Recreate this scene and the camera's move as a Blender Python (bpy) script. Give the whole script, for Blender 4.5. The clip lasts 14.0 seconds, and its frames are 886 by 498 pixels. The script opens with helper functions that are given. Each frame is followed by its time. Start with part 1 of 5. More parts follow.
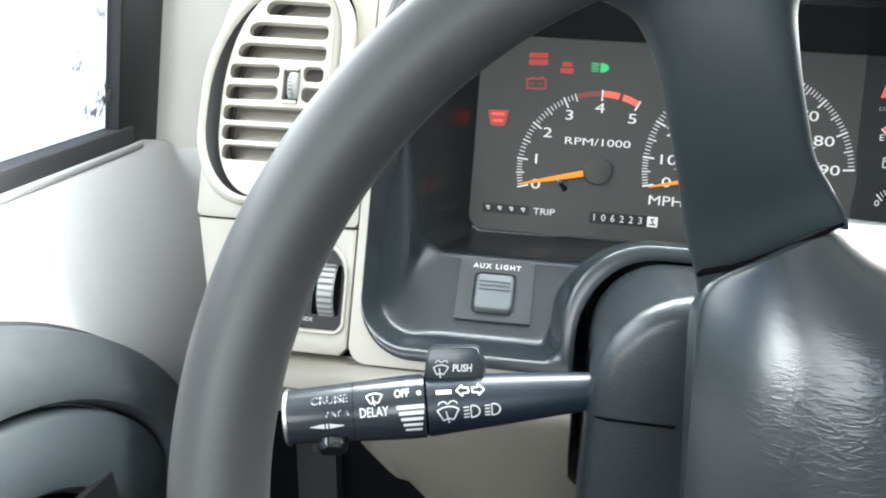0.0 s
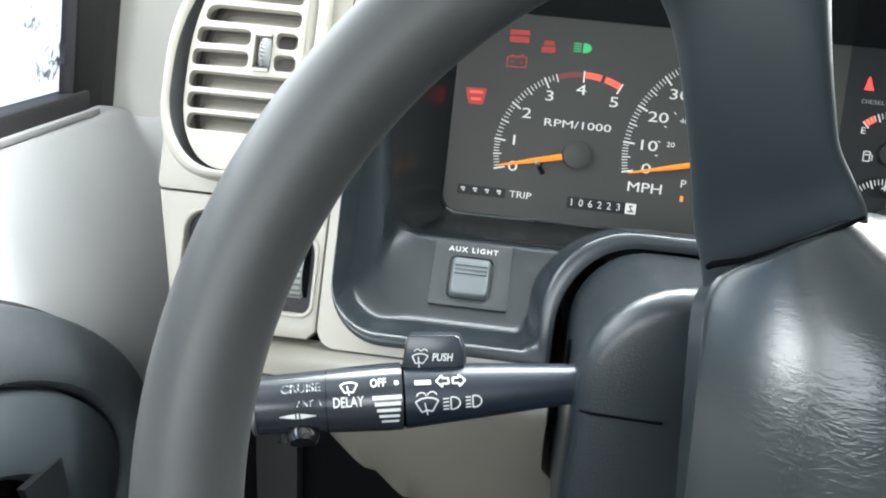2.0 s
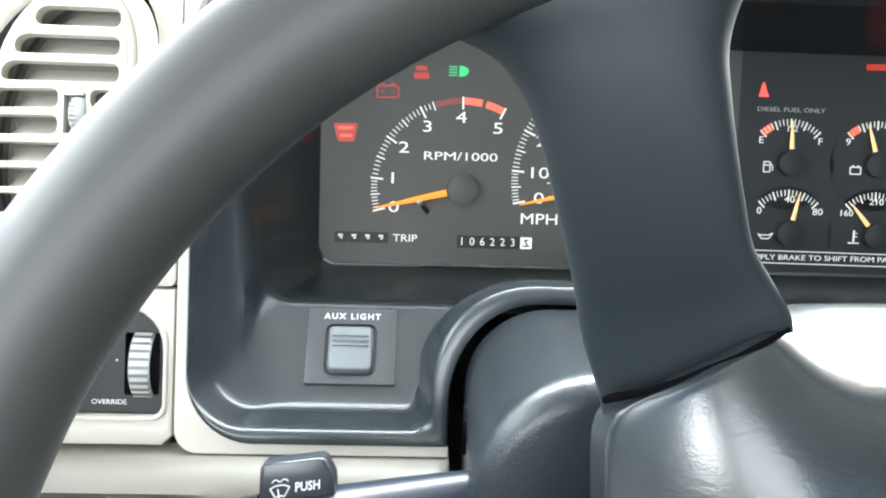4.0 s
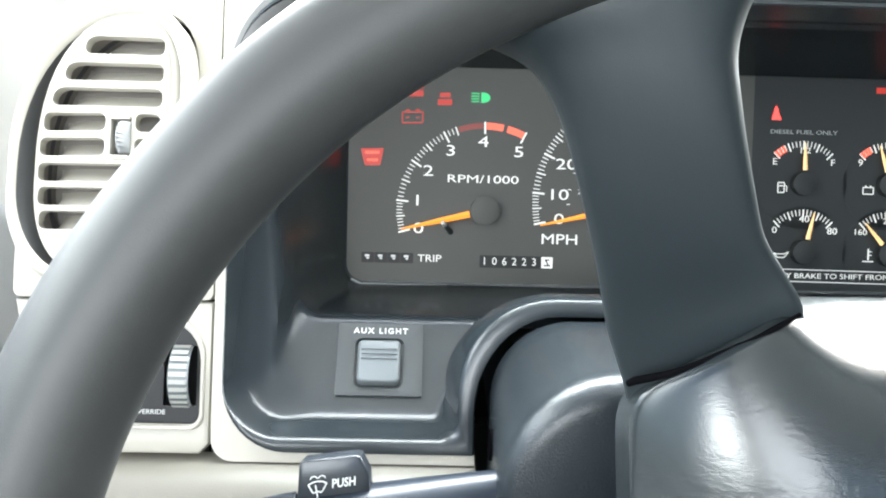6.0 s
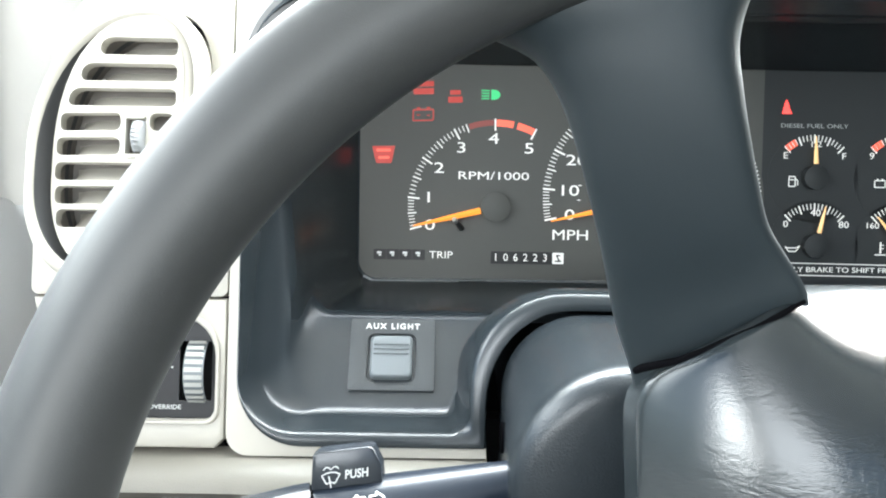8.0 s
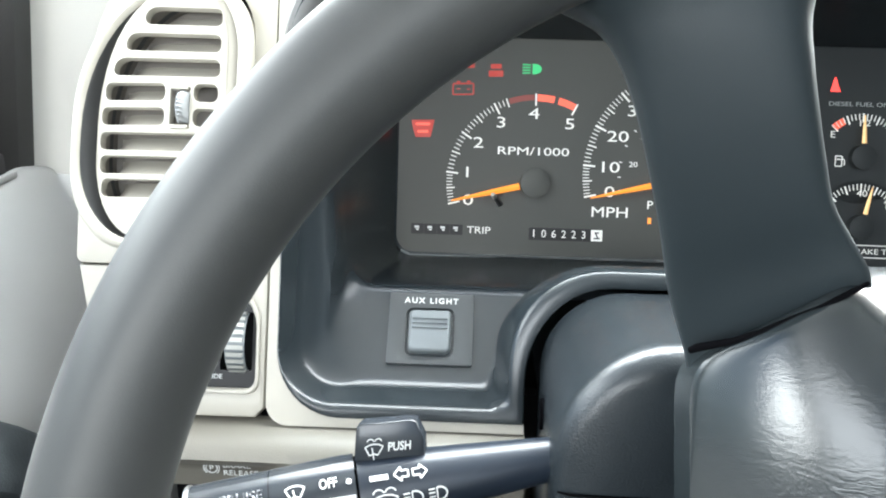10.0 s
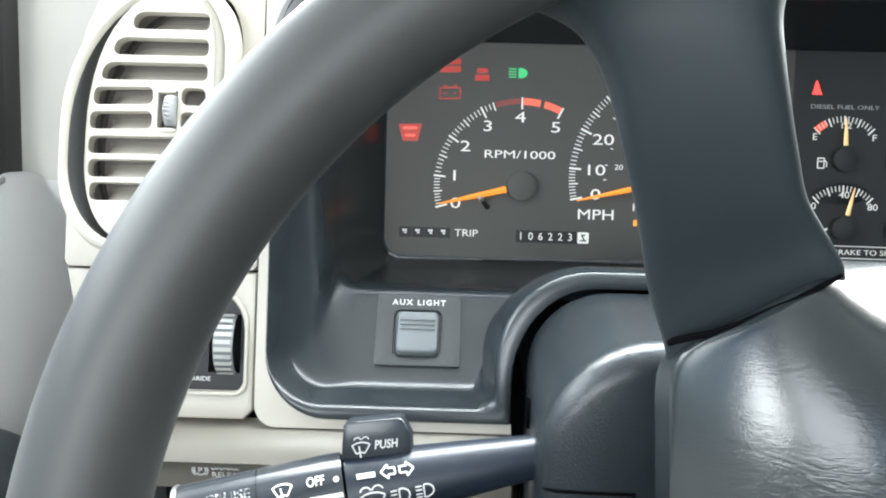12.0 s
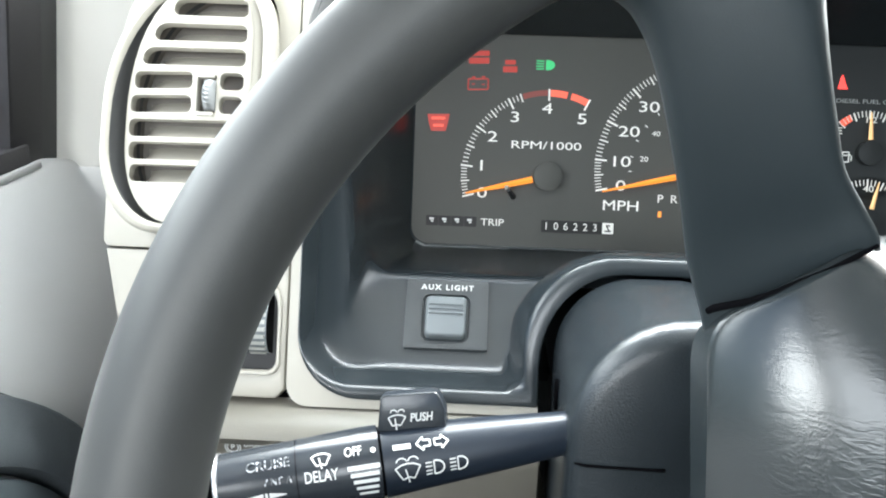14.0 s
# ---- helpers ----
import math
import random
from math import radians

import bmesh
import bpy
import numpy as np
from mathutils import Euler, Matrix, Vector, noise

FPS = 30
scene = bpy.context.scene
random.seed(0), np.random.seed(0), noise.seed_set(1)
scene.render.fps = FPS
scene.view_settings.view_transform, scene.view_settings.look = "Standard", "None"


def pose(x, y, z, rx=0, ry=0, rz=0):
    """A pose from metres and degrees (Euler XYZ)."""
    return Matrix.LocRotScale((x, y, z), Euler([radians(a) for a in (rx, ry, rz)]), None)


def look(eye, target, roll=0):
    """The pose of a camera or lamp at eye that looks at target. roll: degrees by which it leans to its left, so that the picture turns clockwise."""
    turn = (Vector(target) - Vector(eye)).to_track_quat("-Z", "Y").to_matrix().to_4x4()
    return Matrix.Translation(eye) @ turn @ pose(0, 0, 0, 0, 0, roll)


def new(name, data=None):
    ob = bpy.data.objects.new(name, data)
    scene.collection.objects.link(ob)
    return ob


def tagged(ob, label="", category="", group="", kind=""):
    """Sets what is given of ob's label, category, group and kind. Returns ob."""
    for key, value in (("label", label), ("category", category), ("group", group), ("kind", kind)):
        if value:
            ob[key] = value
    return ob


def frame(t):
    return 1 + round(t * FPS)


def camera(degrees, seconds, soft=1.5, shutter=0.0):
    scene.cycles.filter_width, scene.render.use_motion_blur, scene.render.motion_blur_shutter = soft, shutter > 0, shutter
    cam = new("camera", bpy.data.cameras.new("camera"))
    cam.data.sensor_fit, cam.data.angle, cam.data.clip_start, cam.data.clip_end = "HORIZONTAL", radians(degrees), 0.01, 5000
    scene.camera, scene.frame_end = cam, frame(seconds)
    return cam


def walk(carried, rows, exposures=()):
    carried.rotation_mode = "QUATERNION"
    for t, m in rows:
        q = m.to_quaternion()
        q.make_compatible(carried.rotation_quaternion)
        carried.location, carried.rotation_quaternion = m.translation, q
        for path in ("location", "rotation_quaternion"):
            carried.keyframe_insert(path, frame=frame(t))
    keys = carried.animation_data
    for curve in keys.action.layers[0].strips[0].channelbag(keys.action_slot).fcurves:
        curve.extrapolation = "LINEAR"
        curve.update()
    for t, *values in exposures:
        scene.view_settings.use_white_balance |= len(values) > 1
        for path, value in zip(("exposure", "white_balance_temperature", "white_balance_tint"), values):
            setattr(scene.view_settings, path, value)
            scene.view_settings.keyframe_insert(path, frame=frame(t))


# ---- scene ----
cam = camera(57.0, 14.0, soft=2.0)
PATH = [
    (0, (-0.09439, -0.20743, 0.91510), (-0.3241, 1.6741, 0.2771), 2.69),
    (0.5, (-0.09288, -0.20659, 0.91303), (-0.3150, 1.6742, 0.2702), 2.77),
    (1, (-0.09257, -0.20725, 0.91282), (-0.3107, 1.6748, 0.2721), 2.94),
    (1.5, (-0.09305, -0.20664, 0.91370), (-0.3206, 1.6736, 0.2711), 2.78),
    (2, (-0.10889, -0.18780, 0.90787), (-0.2274, 1.6911, 0.2329), 5.39),
    (2.5, (-0.09959, -0.16474, 0.90715), (0.0629, 1.7211, 0.2613), 4.93),
    (3, (-0.08790, -0.12648, 0.91997), (0.2036, 1.7492, 0.2899), 3.45),
    (3.5, (-0.09939, -0.11367, 0.91122), (0.0062, 1.7656, 0.2352), 2.50),
    (3.7, (-0.09019, -0.11317, 0.92719), (-0.0019, 1.7632, 0.2405), 2.43),
    (5.8, (-0.09474, -0.13562, 0.92170), (-0.0408, 1.7721, 0.3236), 1.92),
    (6, (-0.09575, -0.13506, 0.92189), (-0.0504, 1.7725, 0.3225), 1.78),
    (6.5, (-0.09507, -0.13573, 0.92161), (-0.0508, 1.7719, 0.3226), 1.77),
    (7, (-0.09931, -0.14107, 0.92622), (-0.0804, 1.7751, 0.3535), 1.17),
    (7.5, (-0.09456, -0.14072, 0.92240), (-0.0779, 1.7708, 0.3342), 0.89),
    (8, (-0.09430, -0.13976, 0.92057), (-0.0820, 1.7682, 0.3211), 1.06),
    (8.5, (-0.10449, -0.14224, 0.91728), (-0.1347, 1.7598, 0.2999), 0.72),
    (8.7, (-0.10136, -0.14296, 0.92517), (-0.1843, 1.7478, 0.2785), 0.75),
    (10.8, (-0.10252, -0.13631, 0.91694), (-0.1253, 1.7522, 0.2589), 1.32),
    (11, (-0.10092, -0.13848, 0.91762), (-0.1198, 1.7541, 0.2712), 1.06),
    (11.5, (-0.10123, -0.14229, 0.91805), (-0.1260, 1.7535, 0.2815), 1.23),
    (12, (-0.09976, -0.14301, 0.91772), (-0.1291, 1.7517, 0.2780), 1.33),
    (12.5, (-0.09811, -0.14347, 0.91864), (-0.1334, 1.7505, 0.2771), 1.18),
    (13, (-0.09930, -0.14212, 0.91721), (-0.1434, 1.7453, 0.2571), 1.57),
    (13.5, (-0.10304, -0.14160, 0.91610), (-0.1804, 1.7497, 0.2704), 1.21),
    (14, (-0.10908, -0.15461, 0.91060), (-0.1695, 1.7411, 0.2761), 1.75),
]
walk(cam, [(t, look(eye, target, roll)) for t, eye, target, roll in PATH],
     exposures=[(0, 1.62), (1.5, 1.48), (2.0, 1.50), (2.5, 1.47), (3.0, 1.71), (3.5, 1.88), (6.0, 2.0), (7.0, 2.01), (8.0, 1.91), (8.5, 1.98), (11.0, 1.67), (12.5, 1.66), (13.5, 1.71), (14.0, 1.70)])

# ---- world and lights ----
world = bpy.data.worlds.new("overcast_sky")
scene.world = world
world.use_nodes = True
wn = world.node_tree.nodes
sky = wn.new("ShaderNodeTexSky")
sky.sky_type = "NISHITA"
sky.sun_disc = False
sky.sun_elevation = radians(39)
sky.sun_rotation = radians(55)
sky.air_density, sky.dust_density = 1.0, 3.0
world.node_tree.links.new(sky.outputs["Color"], wn["Background"].inputs["Color"])
wn["Background"].inputs["Strength"].default_value = 0.15
sun = new("sun", bpy.data.lights.new("sun", "SUN"))
sun.data.energy, sun.data.angle, sun.data.color = 0.55, radians(22), (1.0, 0.98, 0.95)
sun.matrix_world = look((3.2, 2.2, 3.2), (0, 0, 0))


def window_light(name, eye, target, wide, high, power, colour=(1.0, 0.985, 0.97)):
    """The sky's light, at a window opening."""
    la = bpy.data.lights.new(name, "AREA")
    la.shape, la.size, la.size_y, la.energy, la.color = "RECTANGLE", wide, high, power, colour
    ob = new(name, la)
    ob.matrix_world = look(eye, target)
    return ob


COOL = (0.93, 0.975, 0.985)
WHITE_SKY = (0.955, 0.98, 0.98)
window_light("daylight_door_window", (-0.54, 0.24, 1.12), (0.30, 0.24, 1.50), 0.94, 0.44, 5.8, WHITE_SKY)
# Unseen added sky patch, placed and sized for the airbag pad's highlight.
window_light("daylight_pad_highlight", (-0.50, -0.80, 1.03), (0.0, 0.05, 0.82), 0.26, 0.18, 1.9, WHITE_SKY)
window_light("daylight_windshield", (0.24, 0.579, 1.122), (0.24, 0.005, 0.303), 1.32, 0.56, 30.5, (0.89, 0.965, 0.985))
window_light("daylight_rear_window", (-0.05, -0.985, 1.12), (-0.05, 0.0, 1.06), 0.50, 0.40, 2.2, COOL)


# ---- materials ----
def material(name, base, rough=0.5, metal=0.0, tint=0.12, patch=14.0, grain=900.0, bump=0.15, depth=0.0004, spec=0.5, uneven=0.03):
    """A painted, moulded or leathery surface: patchy tone, uneven gloss and a fine moulded grain."""
    m = bpy.data.materials.new(name)
    m.use_nodes = True
    n, l = m.node_tree.nodes, m.node_tree.links
    b = n["Principled BSDF"]
    co = n.new("ShaderNodeTexCoord")
    big = n.new("ShaderNodeTexNoise")
    big.inputs["Scale"].default_value, big.inputs["Detail"].default_value = patch, 6
    fine = n.new("ShaderNodeTexNoise")
    fine.inputs["Scale"].default_value, fine.inputs["Detail"].default_value = grain, 3
    l.new(co.outputs["Object"], big.inputs["Vector"])
    l.new(co.outputs["Object"], fine.inputs["Vector"])
    mix = n.new("ShaderNodeMix")
    mix.data_type = "RGBA"
    lo, hi = 1 - tint, 1 + tint
    mix.inputs["A"].default_value = (base[0] * lo, base[1] * lo, base[2] * lo, 1)
    mix.inputs["B"].default_value = (base[0] * hi, base[1] * hi, base[2] * hi, 1)
    add = n.new("ShaderNodeMath")
    add.operation = "MULTIPLY_ADD"
    add.inputs[1].default_value = 0.35
    l.new(fine.outputs["Fac"], add.inputs[0])
    l.new(big.outputs["Fac"], add.inputs[2])
    sub = n.new("ShaderNodeMath")
    sub.operation = "SUBTRACT"
    sub.inputs[1].default_value = 0.17
    sub.use_clamp = True
    l.new(add.outputs[0], sub.inputs[0])
    l.new(sub.outputs[0], mix.inputs["Factor"])
    l.new(mix.outputs["Result"], b.inputs["Base Color"])
    rr = n.new("ShaderNodeMapRange")
    rr.inputs["To Min"].default_value, rr.inputs["To Max"].default_value = max(0.02, rough - uneven), min(1, rough + uneven)
    l.new(big.outputs["Fac"], rr.inputs["Value"])
    l.new(rr.outputs["Result"], b.inputs["Roughness"])
    b.inputs["Metallic"].default_value = metal
    b.inputs["Specular IOR Level"].default_value = spec
    if bump:
        bp = n.new("ShaderNodeBump")
        bp.inputs["Strength"].default_value, bp.inputs["Distance"].default_value = bump, depth
        l.new(fine.outputs["Fac"], bp.inputs["Height"])
        l.new(bp.outputs["Normal"], b.inputs["Normal"])
    return m


def lit(name, colour, strength, base=(0.02, 0.02, 0.02)):
    """A lamp window, or a print or needle given a glow of its own."""
    m = bpy.data.materials.new(name)
    m.use_nodes = True
    b = m.node_tree.nodes["Principled BSDF"]
    b.inputs["Base Color"].default_value = (*base, 1)
    b.inputs["Roughness"].default_value = 0.5
    b.inputs["Emission Color"].default_value = (*colour, 1)
    b.inputs["Emission Strength"].default_value = strength
    return m


SLATE = material("slate_plastic", (0.0190, 0.0250, 0.0285), 0.27, tint=0.05, grain=1400, bump=0, spec=0.6, uneven=0.005)
SLATE_MATT = material("matt_slate_plastic", (0.015, 0.017, 0.020), 0.55, grain=1400, bump=0.25)
COLUMN = material("grained_column_plastic", (0.0140, 0.0184, 0.0214), 0.26, tint=0.03, grain=1150, bump=0.45, depth=0.0005, uneven=0.005)
CREAM = material("cream_plastic", (0.40, 0.378, 0.325), 0.45, tint=0.05, grain=1600, bump=0.12)
CREAM_ROUGH = material("grained_cream_plastic", (0.52, 0.50, 0.455), 0.55, tint=0.06, grain=1000, bump=0.35)
# The grained cream again, brightened in its colour for light on the pillar.
PILLAR = material("brightened_pillar_cream", (0.70, 0.685, 0.64), 0.55, tint=0.05, grain=1000, bump=0.3)
# Cream darkened in its base colour for the shade on the knee panel.
KNEE = material("shaded_knee_cream", (0.155, 0.145, 0.121), 0.40, tint=0.07, grain=1000, bump=0.3)
GREY = material("grey_door_plastic", (0.46, 0.46, 0.455), 0.55, tint=0.06, grain=1100, bump=0.3)
ARMREST = material("blue_grey_vinyl", (0.058, 0.066, 0.071), 0.5, tint=0.28, patch=70, grain=800, bump=0.5, depth=0.0006)
ARMREST_LIGHT = material("pale_blue_grey_plastic", (0.043, 0.053, 0.058), 0.45, tint=0.2, grain=900, bump=0.3)
RUBBER = material("worn_rim_vinyl", (0.0370, 0.0385, 0.0375), 0.46, tint=0.10, patch=45, grain=2600, bump=0.12, depth=0.0003, spec=0.35, uneven=0.05)
SPOKE = material("spoke_vinyl", (0.0148, 0.0208, 0.0236), 0.42, tint=0.06, patch=40, grain=2400, bump=0.10, spec=0.4)
SEAL = material("black_rubber_seal", (0.034, 0.032, 0.034), 0.7, tint=0.2, grain=500, bump=0.4)
# Near-black without gloss: darkness of gaps, recesses and hidden backs put into colour.
VOID = material("gap_darkness_black", (0.003, 0.003, 0.0035), 1.0, tint=0.2, bump=0, spec=0.0)
BLACK = material("black_gloss_plastic", (0.014, 0.015, 0.017), 0.32, tint=0.15, grain=1500, bump=0.08)
INSERT = material("black_insert_plastic", (0.012, 0.012, 0.013), 0.5, tint=0.1, grain=1500, bump=0.1, spec=0.3)
STALK = material("lever_plastic", (0.020, 0.024, 0.029), 0.22, tint=0.12, grain=1500, bump=0.12)
ARM = material("lever_arm_plastic", (0.009, 0.014, 0.022), 0.33, tint=0.12, grain=1500, bump=0.12)
# Vent cream darkened in its base colour for the shade inside the duct.
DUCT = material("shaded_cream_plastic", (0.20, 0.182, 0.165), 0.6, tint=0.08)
RIB = material("worn_ivory_plastic", (0.36, 0.36, 0.33), 0.5, tint=0.15, patch=120)
BUTTON = material("grey_button_plastic", (0.145, 0.162, 0.168), 0.42, tint=0.06, grain=1500, bump=0.2)
# The footwell's deep shade, put into a near-black base colour.
FOOTWELL = material("footwell_shade_black", (0.0045, 0.0048, 0.0052), 0.9, tint=0.2, bump=0, spec=0.1)
KICK = material("grey_kick_plastic", (0.030, 0.031, 0.031), 0.5, tint=0.12, grain=900, bump=0.3)
GLOSS = material("polished_black_plastic", (0.010, 0.011, 0.012), 0.10, tint=0.10, bump=0)
PLATE = material("dark_switch_plate", (0.044, 0.049, 0.051), 0.42, tint=0.08, grain=1300, bump=0.3)
DIAL = material("dial_print_grey", (0.048, 0.049, 0.043), 0.6, tint=0.06, grain=1500, bump=0.05)
# Dial grey again, darkened: the right half's dimness is in the colour.
DARK_DIAL = material("dial_grey_darkened", (0.0065, 0.0085, 0.0088), 0.6, tint=0.06, grain=1500, bump=0.05)
ODO = material("odometer_window_grey", (0.0055, 0.0056, 0.0052), 0.6, tint=0.1, bump=0)
WHITE = material("white_print", (0.62, 0.63, 0.61), 0.6, tint=0.03, bump=0)
STEEL = material("brushed_trim_metal", (0.5, 0.5, 0.5), 0.35, metal=1.0, tint=0.1)
CHARCOAL = material("charcoal_carpet", (0.014, 0.014, 0.014), 0.95, tint=0.3, grain=300, bump=0.6)
HEADLINER = material("headliner_cloth", (0.46, 0.46, 0.45), 0.9, tint=0.06, grain=600, bump=0.4)
SNOW = material("trodden_snow", (0.75, 0.77, 0.80), 0.8, tint=0.06, patch=0.6, grain=12, bump=0.5, depth=0.05)
# Prints, needles and red bands are no lamps; a small glow lifts them.
PRINT = lit("glowing_white_print", (1.0, 0.97, 0.88), 0.05, (0.72, 0.72, 0.68))
ORANGE = lit("glowing_orange_needle", (1.0, 0.28, 0.03), 0.25, (0.72, 0.24, 0.04))
AMBER = lit("amber_gauge_needle", (1.0, 0.55, 0.2), 0.12, (0.80, 0.50, 0.22))
RED_ZONE = lit("red_zone_print", (1.0, 0.10, 0.05), 0.25, (0.60, 0.10, 0.06))
RED_LAMP = lit("red_warning_lamp", (1.0, 0.05, 0.04), 0.8)
RED_DIM = lit("dim_red_warning_lamp", (1.0, 0.055, 0.03), 0.14, (0.05, 0.008, 0.006))
RED_LINE = lit("bright_red_lamp_print", (1.0, 0.10, 0.05), 0.42)
GREEN_LAMP = lit("green_headlamp_telltale", (0.04, 1.0, 0.32), 0.22)


def leather():
    """Glossy vinyl, smooth at its edge and creased where it has shrunk over the middle of the pad."""
    m = material("glossy_airbag_vinyl", (0.0122, 0.0168, 0.0184), 0.22, tint=0.10, patch=25, grain=1400, bump=0.10, depth=0.0004, spec=0.6)
    n, l = m.node_tree.nodes, m.node_tree.links
    co = n["Texture Coordinate"]
    last = n["Bump"].outputs["Normal"]
    for scale, stretch, at, reach, power, high in ((220, (0.5, 1.0, 1.7), (0.014, 0.036, 0.780), (0.008, 0.042), 0.9, 0.00046),
                                                   (240, (2.0, 1.0, 0.35), (0.034, 0.050, 0.806), (0.006, 0.032), 0.9, 0.00042),
                                                   (90, (0.8, 1.0, 1.3), (0.030, 0.040, 0.775), (0.030, 0.085), 0.6, 0.00035)):
        st = n.new("ShaderNodeMapping")
        st.inputs["Scale"].default_value = stretch
        st.inputs["Rotation"].default_value = (0, 0.35, 0)
        noise = n.new("ShaderNodeTexNoise")
        noise.inputs["Scale"].default_value, noise.inputs["Detail"].default_value, noise.inputs["Distortion"].default_value = scale, 2.5, 1.2
        l.new(co.outputs["Object"], st.inputs["Vector"])
        l.new(st.outputs["Vector"], noise.inputs["Vector"])
        mid_, fold, away = n.new("ShaderNodeMath"), n.new("ShaderNodeMath"), n.new("ShaderNodeVectorMath")
        mid_.operation, fold.operation, away.operation = "SUBTRACT", "ABSOLUTE", "DISTANCE"
        mid_.inputs[1].default_value = 0.5
        l.new(noise.outputs["Fac"], mid_.inputs[0])
        l.new(mid_.outputs[0], fold.inputs[0])
        away.inputs[1].default_value = at
        l.new(co.outputs["Object"], away.inputs[0])
        fade = n.new("ShaderNodeMapRange")
        fade.inputs["From Min"].default_value, fade.inputs["From Max"].default_value = reach
        fade.inputs["To Min"].default_value, fade.inputs["To Max"].default_value = power, 0.0
        l.new(away.outputs["Value"], fade.inputs["Value"])
        bp = n.new("ShaderNodeBump")
        bp.inputs["Distance"].default_value = high
        l.new(fade.outputs["Result"], bp.inputs["Strength"])
        l.new(fold.outputs[0], bp.inputs["Height"])
        l.new(last, bp.inputs["Normal"])
        last = bp.outputs["Normal"]
    l.new(last, n["Principled BSDF"].inputs["Normal"])
    return m


LEATHER = leather()


def pane_glass():
    """Thin window glass with smears of wet frost."""
    m = bpy.data.materials.new("frosted_window_glass")
    m.use_nodes = True
    n, l = m.node_tree.nodes, m.node_tree.links
    n.remove(n["Principled BSDF"])
    co = n.new("ShaderNodeTexCoord")
    no = n.new("ShaderNodeTexNoise")
    no.inputs["Scale"].default_value, no.inputs["Detail"].default_value, no.inputs["Roughness"].default_value = 22, 7, 0.65
    l.new(co.outputs["Object"], no.inputs["Vector"])
    ramp = n.new("ShaderNodeMapRange")
    ramp.inputs["From Min"].default_value, ramp.inputs["From Max"].default_value = 0.66, 0.70
    pos, near, more = n.new("ShaderNodeSeparateXYZ"), n.new("ShaderNodeMapRange"), n.new("ShaderNodeMath")
    near.inputs["From Min"].default_value, near.inputs["From Max"].default_value, near.inputs["To Max"].default_value = 0.345, 0.40, 0.13
    more.operation = "ADD"
    l.new(co.outputs["Object"], pos.inputs[0])
    l.new(pos.outputs["Y"], near.inputs["Value"])
    l.new(no.outputs["Fac"], more.inputs[0])
    l.new(near.outputs["Result"], more.inputs[1])
    l.new(more.outputs[0], ramp.inputs["Value"])
    clear, frost, gloss = n.new("ShaderNodeBsdfTransparent"), n.new("ShaderNodeBsdfDiffuse"), n.new("ShaderNodeBsdfGlossy")
    clear.inputs["Color"].default_value = (0.93, 0.95, 0.95, 1)
    frost.inputs["Color"].default_value = (0.24, 0.245, 0.255, 1)
    gloss.inputs["Roughness"].default_value = 0.02
    lw = n.new("ShaderNodeLayerWeight")
    fr = n.new("ShaderNodeMath")
    fr.operation = "POWER"
    fr.inputs[1].default_value = 5
    l.new(lw.outputs["Facing"], fr.inputs[0])
    a, b = n.new("ShaderNodeMixShader"), n.new("ShaderNodeMixShader")
    l.new(ramp.outputs["Result"], a.inputs[0])
    l.new(clear.outputs[0], a.inputs[1])
    l.new(frost.outputs[0], a.inputs[2])
    l.new(fr.outputs[0], b.inputs[0])
    l.new(a.outputs[0], b.inputs[1])
    l.new(gloss.outputs[0], b.inputs[2])
    l.new(b.outputs[0], n["Material Output"].inputs["Surface"])
    return m


GLASS = pane_glass()


# ---- building blocks ----
def thing(name, at, label, category, group="", kind=""):
    ob = new(name)
    ob.location = at
    ob.empty_display_size = 0.02
    return tagged(ob, label, category, group, kind)


def part(name, bm, mat, parent=None, label="", smooth=40):
    """Links a bmesh, given in world places, as one mesh object under a thing or a part."""
    me = bpy.data.meshes.new(name)
    bmesh.ops.remove_doubles(bm, verts=bm.verts, dist=1e-6)
    bmesh.ops.recalc_face_normals(bm, faces=bm.faces)
    for f in bm.faces:
        f.smooth = smooth > 0
    for e in bm.edges:
        if len(e.link_faces) == 2 and e.calc_face_angle(0) > radians(smooth):
            e.smooth = False
    bm.to_mesh(me)
    bm.free()
    me.materials.append(mat)
    ob = new(name, me)
    if parent:
        ob.parent = parent
        ob.matrix_parent_inverse = Matrix.Translation(-parent.location) if parent.type == "EMPTY" else Matrix.Identity(4)
    return tagged(ob, label)


def loft(rings, closed=True, cap=(False, False)):
    """A skin over rings of points of equal count."""
    bm = bmesh.new()
    rows = [[bm.verts.new(p) for p in r] for r in rings]
    n = len(rows[0])
    for a, b in zip(rows, rows[1:]):
        for k in range(n if closed else n - 1):
            q = (a[k], a[(k + 1) % n], b[(k + 1) % n], b[k])
            if len({v.co.to_tuple(7) for v in q}) > 2:
                bm.faces.new(q)
    for wanted, row in zip(cap, (rows[0], rows[-1])):
        if wanted:
            bm.faces.new(row)
    return bm


def arc(cx, cz, rx, rz, a0, a1, n=8):
    return [(cx + rx * math.cos(radians(a0 + (a1 - a0) * k / n)), cz + rz * math.sin(radians(a0 + (a1 - a0) * k / n))) for k in range(n + 1)]


